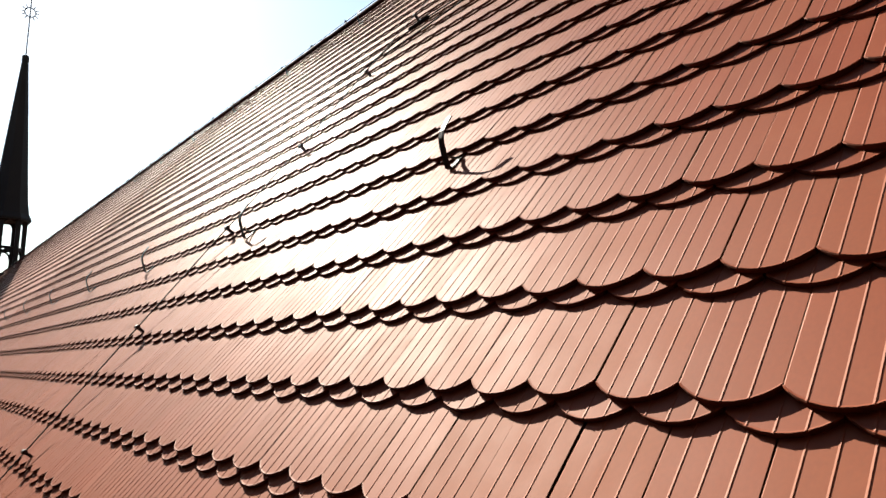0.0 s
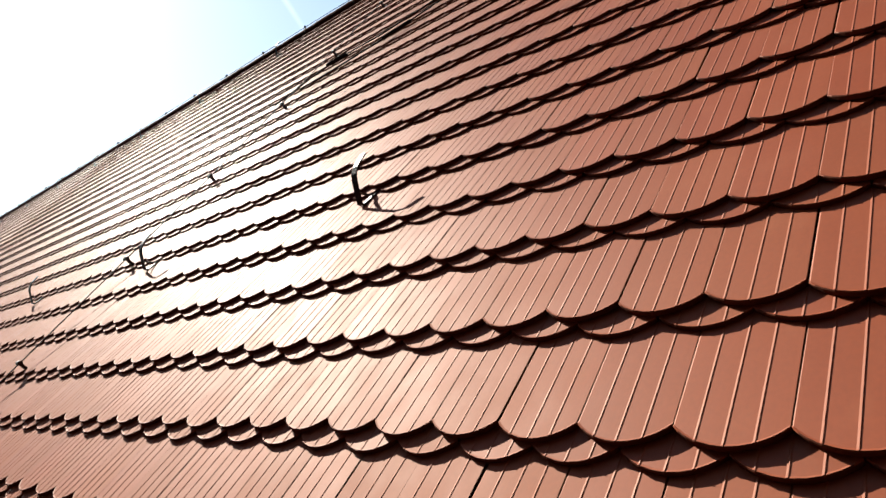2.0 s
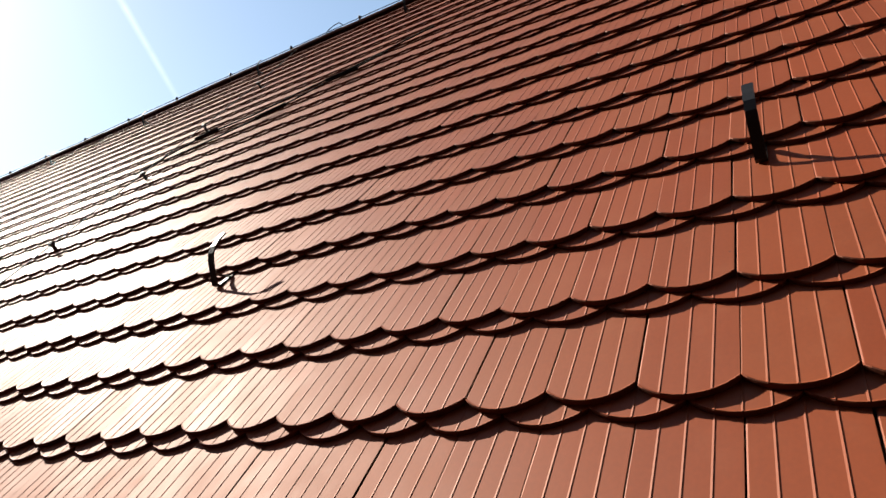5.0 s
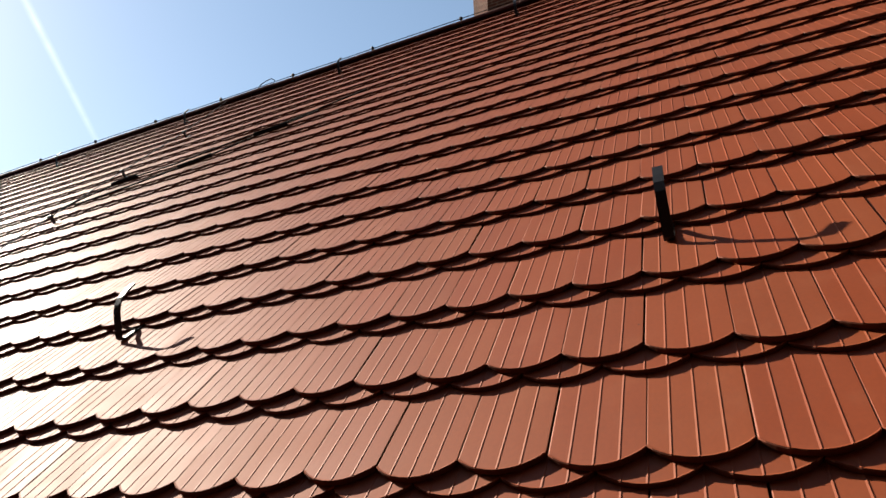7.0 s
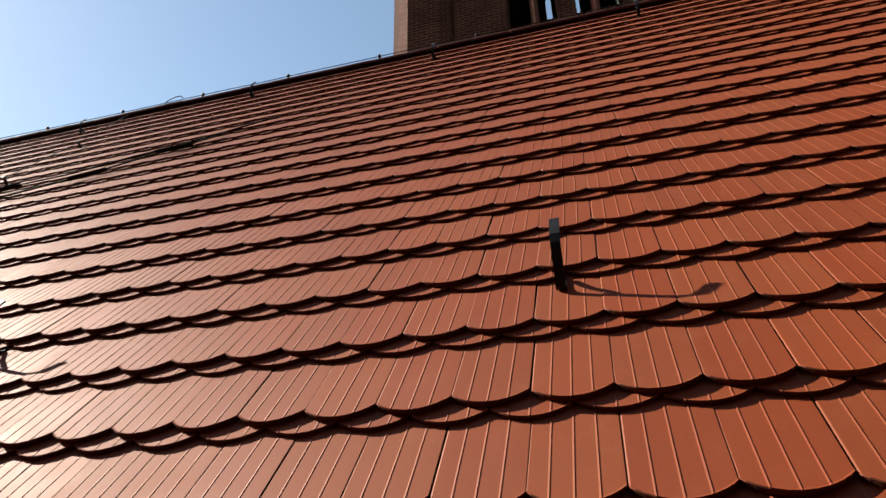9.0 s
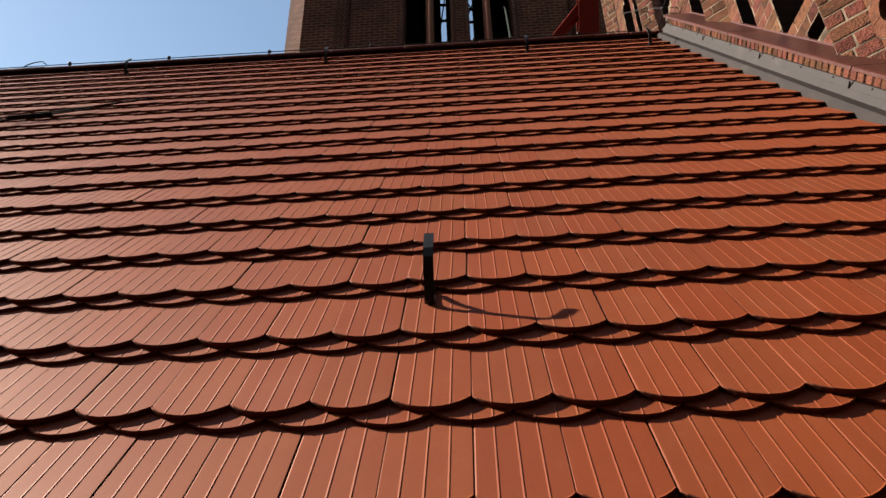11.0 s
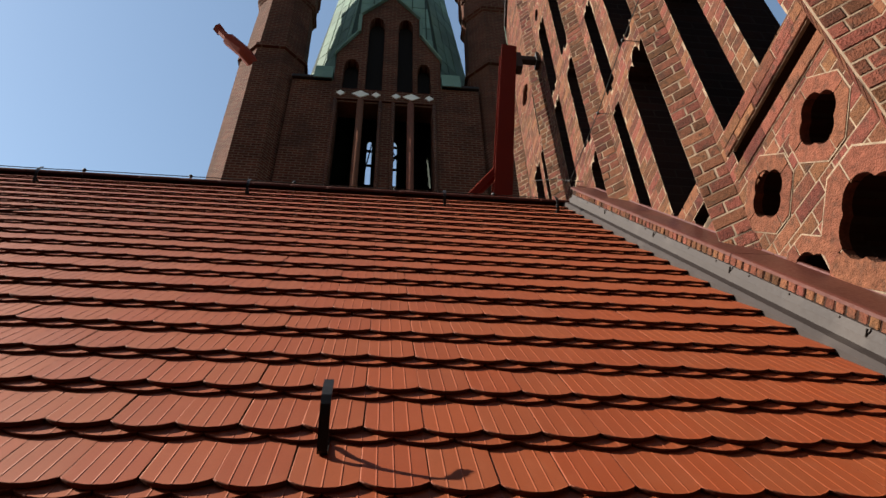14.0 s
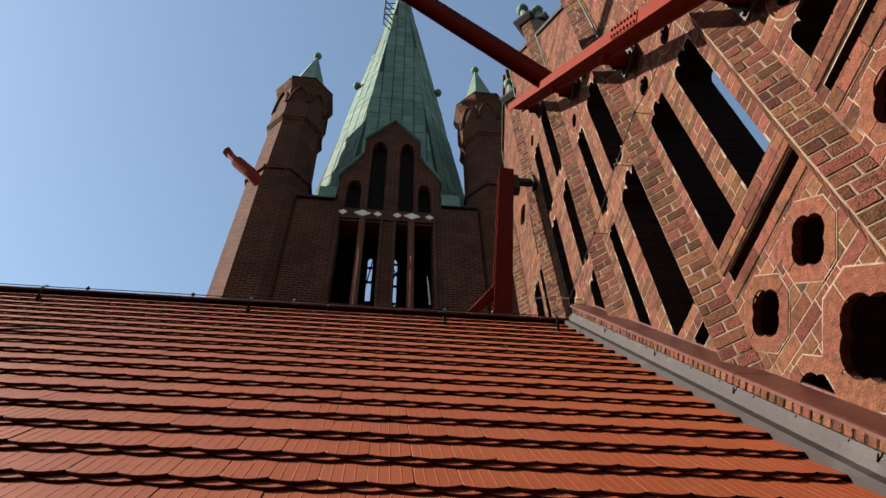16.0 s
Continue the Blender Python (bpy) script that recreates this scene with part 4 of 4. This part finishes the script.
for k in (7, 0, 1):
    a0, b0, a1, b1 = (Vector(p) for p in (base0[k], base0[(k + 1) % 8], base1[k], base1[(k + 1) % 8]))
    out = (b0 - a0).cross(a1 - a0).normalized()
    rows_n = 32
    for row in range(rows_n):
        t0, t1 = row / rows_n * 0.86, (row + 1) / rows_n * 0.86
        pa, pb, pc, pd = a0.lerp(a1, t0), b0.lerp(b1, t0), b0.lerp(b1, t1), a0.lerp(a1, t1)
        across = (pb - pa).normalized()
        mid0 = (pa + pb) / 2
        up = ((pc + pd) / 2 - mid0)
        half0, half1 = (pb - pa).length / 2, (pc - pd).length / 2
        step = 0.62
        s = -step * math.ceil(half0 / step) + step / 2
        while s < half0:
            e0, e1 = s + 0.025, s + step - 0.025
            corners = []
            for e, h, f in ((e0, half0, 0.02), (e1, half0, 0.02), (e1, half1, 0.98), (e0, half1, 0.98)):
                corners.append(mid0 + up * f + across * max(-h, min(h, e)))
            if (corners[1] - corners[0]).length > 0.08:
                bm = bmesh.new()
                prism(bm, [c + out * 0.01 for c in corners] if (corners[2] - corners[3]).length > 0.02 else [c + out * 0.01 for c in corners[:3]], out * r4.uniform(0.018, 0.034))
                part("copper_sheet", bm, COPPER, spire)
            s += step
# bell-cast skirt below the spire
for x0, x1 in ((-2.8, -2.1), (2.15, 2.9)):
    bm = bmesh.new()
    prism(bm, [(x0, 0.18, 37.42), (x0, 0.30, 38.0), (x0, 0.36, 38.4), (x0, 1.2, 38.4), (x0, 1.2, 37.42)], (x1 - x0, 0, 0))
    part("skirt", bm, COPPER, tower, "green copper skirt")
for x in (-2.36, 2.64):
    bm = bmesh.new()
    tube(bm, [(AXIS_X + (x - AXIS_X) * 0.9, 3.75, 53.9), (x, 3.62, 54.0)], 0.07, 8)
    bmesh.ops.create_uvsphere(bm, u_segments=12, v_segments=8, radius=0.25, matrix=Matrix.Translation((x, 3.6, 54.05)))
    part("ball", bm, COPPER, spire, "weathered copper ball on the spire's edge", True)
# climbing cage near the top
bm = bmesh.new()
for i in range(5):
    z = 63 + i * 1.1
    tube(bm, [(-0.5, 3.6, z), (-1.15, 3.0, z + 0.05), (-1.15, 2.4, z + 0.05), (-0.4, 2.3, z)], 0.04, 5)
tube(bm, [(-1.15, 3.0, 62.8), (-1.15, 3.0, 67.6)], 0.04, 5)
tube(bm, [(-1.15, 2.4, 62.8), (-1.15, 2.4, 67.6)], 0.04, 5)
part("ladder_cage", bm, IRON, spire, "dark iron ladder cage")


def corner_turret(sign):
    cx, cy = sign * 4.60, 1.35
    bm = bmesh.new()
    rings(bm, [oct_ring(cx, cy, 0, 1.31), oct_ring(cx, cy, 38.9, 1.27)])
    part("turret_shaft", bm, FAR_BRICK, tower, "eight-sided brick turret shaft")
    bm = bmesh.new()
    rings(bm, [oct_ring(cx, cy, 38.9, 1.28), oct_ring(cx, cy, 38.95, 1.37), oct_ring(cx, cy, 39.12, 1.37), oct_ring(cx, cy, 39.3, 1.2)])
    part("string_course", bm, FAR_BRICK, tower)
    bm = bmesh.new()
    rings(bm, [oct_ring(cx, cy, 39.2, 1.20), oct_ring(cx, cy, 42.7, 1.12), oct_ring(cx, cy, 43.25, 1.12), oct_ring(cx, cy, 43.5, 1.27), oct_ring(cx, cy, 43.62, 1.27), oct_ring(cx, cy, 43.75, 1.2), oct_ring(cx, cy, 46.7, 1.2)])
    drum = part("turret_drum", bm, FAR_BRICK, tower, "corbelled eight-sided brick turret head")
    ring = oct_ring(cx, cy, 0, 1.21)
    for k in range(8):
        p, q = Vector(ring[k]), Vector(ring[(k + 1) % 8])
        mid, way = (p + q) / 2, (q - p).normalized()
        out = Vector((mid.x - cx, mid.y - cy, 0)).normalized()
        bm = bmesh.new()
        pts = [(-0.44, 44.9), (-0.38, 45.6), (-0.22, 46.1), (0, 46.38), (0.22, 46.1), (0.38, 45.6), (0.44, 44.9)]
        line = [mid + way * a + out * 0.03 + Vector((0, 0, z)) for a, z in pts]
        tube(bm, line, 0.06, 6)
        part("blind_arch", bm, FAR_BRICK, drum, "moulded brick arch")
    bm = bmesh.new()
    rings(bm, [oct_ring(cx, cy, 46.45, 1.2), oct_ring(cx, cy, 46.7, 1.3), oct_ring(cx, cy, 46.95, 1.38), oct_ring(cx, cy, 47.1, 1.38)])
    part("eave", bm, FAR_BRICK, drum, "corbelled brick eave moulding")
    bm = bmesh.new()
    rings(bm, [oct_ring(cx, cy, 47.1, 1.40), oct_ring(cx, cy, 47.2, 1.43), oct_ring(cx, cy, 47.32, 1.33)])
    part("eave_edge", bm, SLATE, drum, "dark metal eave edge")
    bm = bmesh.new()
    rings(bm, [oct_ring(cx, cy, 47.35, 1.3), oct_ring(cx, cy, 48.4, 0.85), oct_ring(cx, cy, 52.6, 0.06)])
    cap = part("turret_roof", bm, COPPER, tower, "pointed green copper turret roof")
    bm = bmesh.new()
    bmesh.ops.create_uvsphere(bm, u_segments=12, v_segments=8, radius=0.23, matrix=Matrix.Translation((cx, cy, 52.85)))
    part("ball", bm, COPPER, cap, "green copper ball", True)


corner_turret(-1)
corner_turret(1)
bm = bmesh.new()
tube(bm, [(-5.1, 0.3, 38.0), (-5.6, 0.05, 38.5), (-6.25, 0, 39.15)], 0.25, 8)
tube(bm, [(-6.25, 0, 39.15), (-6.6, 0, 39.6)], 0.15, 8)
bmesh.ops.create_cube(bm, size=1, matrix=pose(-6.75, 0, 39.8, 20, 30, 40) @ Matrix.Diagonal((0.3, 0.3, 0.22, 1)))
part("gargoyle", bm, SPOUT, tower, "red clay waterspout jutting from the turret")
# near-black sheets added to stand for the dark inside the upper lancets
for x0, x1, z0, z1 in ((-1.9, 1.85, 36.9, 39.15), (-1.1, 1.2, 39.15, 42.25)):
    part("dark_lining", box(bmesh.new(), x0, x1, 0.75, 0.8, z0, z1), DARK, tower, "near-black sheet painted as shade inside the upper lancets")
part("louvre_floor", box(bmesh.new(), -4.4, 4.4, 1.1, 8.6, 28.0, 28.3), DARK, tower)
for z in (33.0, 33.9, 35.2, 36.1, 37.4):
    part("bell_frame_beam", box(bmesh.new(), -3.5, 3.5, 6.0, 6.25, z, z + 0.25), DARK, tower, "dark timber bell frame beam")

# ---- ridge turret far along the roof ----
fleche = empty("ridge_turret", pose(-43.0, 3.60, 20.31), "slender dark ridge turret with open lantern and needle spire", "turret")
LANTERN = [Vector(p) for p in ngon(0, 0, 0, 0.80, 6, math.pi / 6)]
for k, p in enumerate(LANTERN):
    q = LANTERN[(k + 1) % 6]
    part("post", box(bmesh.new(), p.x - 0.11, p.x + 0.11, p.y - 0.11, p.y + 0.11, -0.5, 3.5, 0.02), SLATE, fleche)
    way, mid = (q - p).normalized(), (p + q) / 2
    for z, tall in ((1.62, 0.55), (3.25, 0.35)):
        arch = [p + way * 0.06 + Vector((0, 0, z - tall)), p.lerp(mid, 0.35) + Vector((0, 0, z - tall * 0.38)), p.lerp(mid, 0.7) + Vector((0, 0, z - tall * 0.12)), mid + Vector((0, 0, z - 0.02)), q.lerp(mid, 0.7) + Vector((0, 0, z - tall * 0.12)), q.lerp(mid, 0.35) + Vector((0, 0, z - tall * 0.38)), q - way * 0.06 + Vector((0, 0, z - tall))]
        part("arched_brace", tube(bmesh.new(), arch, 0.06, 6), SLATE, fleche)
    part("rail", tube(bmesh.new(), [p + Vector((0, 0, 1.68)), q + Vector((0, 0, 1.68))], 0.08, 4), SLATE, fleche)
part("base", rings(bmesh.new(), [ngon(0, 0, -1.2, 0.95, 6, math.pi / 6), ngon(0, 0, 0.25, 0.95, 6, math.pi / 6)]), SLATE, fleche)
part("needle", rings(bmesh.new(), [ngon(0, 0, 3.2, 1.1, 8, math.pi / 8), ngon(0, 0, 3.33, 1.12, 8, math.pi / 8), ngon(0, 0, 3.6, 0.98, 8, math.pi / 8), ngon(0, 0, 4.3, 0.86, 8, math.pi / 8), ngon(0, 0, 12.6, 0.17, 8, math.pi / 8), ngon(0, 0, 12.6, 0.2, 8, math.pi / 8), ngon(0, 0, 12.9, 0.18, 8, math.pi / 8)]), SLATE, fleche, "dark sheet-covered needle spire")
vane = part("rod", tube(bmesh.new(), [(0, 0, 12.8), (0, 0, 18.0)], 0.035, 6), IRON, fleche, "thin iron rod")
bm = bmesh.new()
points = [(0, 0.28 * math.cos(i * math.tau / 20), 15.6 + 0.28 * math.sin(i * math.tau / 20)) for i in range(21)]
tube(bm, points, 0.035, 5)
for i in range(12):
    t = i * math.tau / 12
    tube(bm, [(0, 0.28 * math.cos(t), 15.6 + 0.28 * math.sin(t)), (0, 0.48 * math.cos(t), 15.6 + 0.48 * math.sin(t))], 0.025, 4)
part("sun_ring", bm, IRON, vane, "gilded ring with rays")

# ---- hooks, wires and clips on the roof ----
def roof_hook(u, v, name="roof_hook"):
    """A bent flat-iron hook that grows from under a tile; v: where its bend lies."""
    ob = empty(name, ROOF @ Matrix.Translation((u, v, 0)), "dark forged flat-iron roof hook standing on the tiles", "hook", group="hooks in rows across the roof")
    bm = bmesh.new()
    strap(bm, [(0, 0.20, -0.028), (0, 0.10, -0.020), (0, 0.03, -0.012), (0, 0.008, -0.008), (0, 0.0, 0.004), (0, 0.008, 0.018), (0, 0.027, 0.048), (0, 0.052, 0.085), (0, 0.072, 0.105), (0, 0.100, 0.120), (0, 0.135, 0.126), (0, 0.182, 0.131)], (0.0145, 0, 0), 0.007)
    part("hook", bm, IRON, ob)
    bm = bmesh.new()
    strap(bm, [(0.006, 0.085, -0.012), (0.006, 0.05, 0.012), (0.006, 0.03, 0.045)], (0.010, 0, 0), 0.005)
    part("gusset", bm, IRON, ob, "welded iron gusset")
    for y, z in ((0.066, 0.097), (0.048, 0.074)):
        bm = bmesh.new()
        bmesh.ops.create_cone(bm, cap_ends=True, segments=8, radius1=0.005, radius2=0.005, depth=0.011, matrix=Matrix.Translation((-0.005, y - 0.004, z)) @ pose(0, 0, 0, 55))
        part("rivet", bm, WIRE, ob, "bright worn rivet")
    return ob


first = roof_hook(-0.109, 0.450)
for u in (-2.095, -4.10, -6.15, -8.15, -10.15, -12.15, -14.15, -16.1, -18.1, -20.1):
    copy_thing(first, ROOF @ Matrix.Translation((u, 0.450, 0)))
for u in (1.86, 0.66, -1.35, -3.39, -5.58, -7.80, -10.05, -12.28, -14.5, -16.7, -18.9, -21.1, -23.3, -25.5):
    copy_thing(first, ROOF @ Matrix.Translation((u, 5.64, 0.0)))

wire = empty("conductor_wire", ROOF, "thin lightning conductor wire clipped up the roof slope", "wire")
path = [(-4.44, -2.9, 0.045), (-4.48, -1.19, 0.045), (-4.50, -0.30, 0.045), (-4.52, 0.59, 0.045), (-4.55, 1.50, 0.045), (-4.66, 2.57, 0.045), (-4.76, 3.55, 0.045), (-4.88, 4.70, 0.045), (-4.93, 5.7, 0.09)]
part("wire", tube(bmesh.new(), path, 0.004, 6), WIRE, wire)
for u, v, w in path[1:-1]:
    bm = bmesh.new()
    box(bm, u - 0.017, u + 0.017, v - 0.006, v + 0.06, -0.02, -0.012)
    box(bm, u - 0.011, u + 0.011, v - 0.008, v + 0.008, -0.02, 0.050)
    tube(bm, [(u - 0.022, v, 0.047), (u + 0.022, v, 0.047)], 0.014, 8)
    part("clip", bm, IRON, wire, "dark clamp holding the wire")

ridge_wire = empty("ridge_wire", Matrix.Translation((0, RIDGE_Y, RIDGE_Z - 0.035)) @ ridge_turn, "lightning conductor wire along the ridge on small holders", "wire")
line, r5 = [], random.Random(4)
u = 1.9
while u > -50:
    line.append((u, 0, 0.135 + r5.uniform(-0.006, 0.006)))
    u -= 0.6
part("wire", tube(bmesh.new(), line, 0.005, 5), WIRE, ridge_wire)
for i in range(34):
    u = 1.3 - i * 1.12
    bm = bmesh.new()
    box(bm, u - 0.008, u + 0.008, -0.008, 0.008, 0.05, 0.140)
    bmesh.ops.create_uvsphere(bm, u_segments=8, v_segments=6, radius=0.022, matrix=Matrix.Translation((u, 0, 0.142)))
    part("holder", bm, IRON, ridge_wire, "small dark wire holder")
part("loop", tube(bmesh.new(), [(-4.78, -0.05, 0.07), (-4.76, -0.03, 0.13), (-4.71, 0, 0.19), (-4.63, 0, 0.20), (-4.57, 0, 0.15)], 0.006, 6), WIRE, ridge_wire, "slack loop of wire")

# black strands and bars stand in for shadow lines cast on the tiles
cable = empty("black_cable", ROOF, "black strands laid as shadow lines across the tiles", "cable")
for pts in ([(-4.98, 2.75, 0.02), (-4.72, 3.06, 0.02), (-4.45, 3.24, 0.025), (-3.95, 3.30, 0.02), (-3.45, 3.52, 0.02), (-3.1, 3.6, 0.02), (-2.7, 3.85, 0.02), (-2.4, 4.0, 0.02)], [(-4.7, 2.86, 0.02), (-4.2, 2.96, 0.02), (-3.66, 3.12, 0.025), (-3.3, 3.40, 0.02), (-3.02, 3.52, 0.025), (-2.74, 3.72, 0.02)]):
    part("strand", tube(bmesh.new(), pts, 0.007, 6), DARK, cable)
for (u0, v0), (u1, v1) in (((-4.56, 3.17), (-4.36, 3.27)), ((-3.76, 3.08), (-3.52, 3.22)), ((-3.24, 3.46), (-2.96, 3.55))):
    part("sleeve", tube(bmesh.new(), [(u0, v0, 0.03), (u1, v1, 0.02)], 0.017, 8), DARK, cable, "thick black bar laid as a shadow patch")

# ---- ground, vapour trail ----
ground = finish(box(bmesh.new(), -3000, 3000, -3000, 3000, -0.2, 0), "ground", GROUND)
tagged(ground, "flat town ground far below the roof", "ground", kind="structure")
nave = finish(box(bmesh.new(), -61, 2.3, -1.5, 8.5, 0, 13.58), "nave_wall", FAR_BRICK)
tagged(nave, "plain brick church wall below the roof", "wall", kind="structure")

bm = bmesh.new()
prism(bm, [(2.31, -1.75, 0), (2.31, 8.95, 0), (2.31, 8.95, foot(8.95) + 0.05), (2.31, RIDGE_Y, foot(RIDGE_Y) + 0.05), (2.31, -1.75, foot(-1.75) + 0.05)], (0.47, 0, 0))
gable_base = finish(bm, "wall_gable_base", FAR_BRICK)
tagged(gable_base, "plain brick end wall below the openwork gable", "wall", kind="structure")

# unseen wall added behind the camera; blocks skylight so shadows turn darker
bm = bmesh.new()
box(bm, -75, 30, -9.6, -9.0, 0, 29)
rear_wall = finish(bm, "wall_behind", FAR_BRICK)
tagged(rear_wall, "tall plain wall added out of view to block skylight", "wall", kind="structure")

# a thin vapour trail high in the sky, far behind everything
trail = bpy.data.materials.new("vapour")
trail.use_nodes = True
tn, tl = trail.node_tree.nodes, trail.node_tree.links
tn.remove(tn["Principled BSDF"])
glow, clear, blend, cloud, uvs = (tn.new(k) for k in ("ShaderNodeEmission", "ShaderNodeBsdfTransparent", "ShaderNodeMixShader", "ShaderNodeTexNoise", "ShaderNodeTexCoord"))
glow.inputs[0].default_value, glow.inputs[1].default_value = (0.95, 0.97, 1.0, 1), 1.0
cloud.inputs["Scale"].default_value, cloud.inputs["Detail"].default_value = 0.012, 5
shape = tn.new("ShaderNodeSeparateXYZ")
tl.new(uvs.outputs["Generated"], shape.inputs[0])
tl.new(uvs.outputs["Object"], cloud.inputs["Vector"])


def trail_math(op, a, c):
    x = tn.new("ShaderNodeMath")
    x.operation = op
    for k, v in enumerate((a, c)):
        if isinstance(v, (int, float)):
            x.inputs[k].default_value = v
        else:
            tl.new(v, x.inputs[k])
    return x.outputs[0]


side = trail_math("SUBTRACT", 1.0, trail_math("MULTIPLY", trail_math("ABSOLUTE", trail_math("SUBTRACT", shape.outputs["X"], 0.5), 0), 2.0))
side = trail_math("POWER", side, 1.6)
strength = trail_math("MULTIPLY", trail_math("MULTIPLY", side, trail_math("MULTIPLY", cloud.outputs["Fac"], trail_math("ADD", trail_math("MULTIPLY", shape.outputs["Y"], 0.6), 0.4))), 0.34)
tl.new(strength, blend.inputs[0])
tl.new(clear.outputs[0], blend.inputs[1])
tl.new(glow.outputs[0], blend.inputs[2])
tl.new(blend.outputs[0], tn["Material Output"].inputs[0])
high, low = 2600 * Vector((-0.690, 0.300, 0.660)).normalized(), 2600 * Vector((-0.7075, 0.492, 0.508)).normalized()
way = (high - low)
wide = way.cross(high).normalized()
bm = bmesh.new()
quad = [bm.verts.new(p) for p in ((-11, 0, 0), (11, 0, 0), (19, way.length, 0), (-19, way.length, 0))]
bm.faces.new(quad)
backdrop = finish(bm, "vapour_trail", trail)
backdrop.matrix_world = Matrix.Translation(low + Vector((0, 0, 15))) @ Matrix((wide, way.normalized(), wide.cross(way.normalized()))).transposed().to_4x4()
tagged(backdrop, "thin white vapour trail across the blue sky", "sky", kind="structure")

lay_tiles()
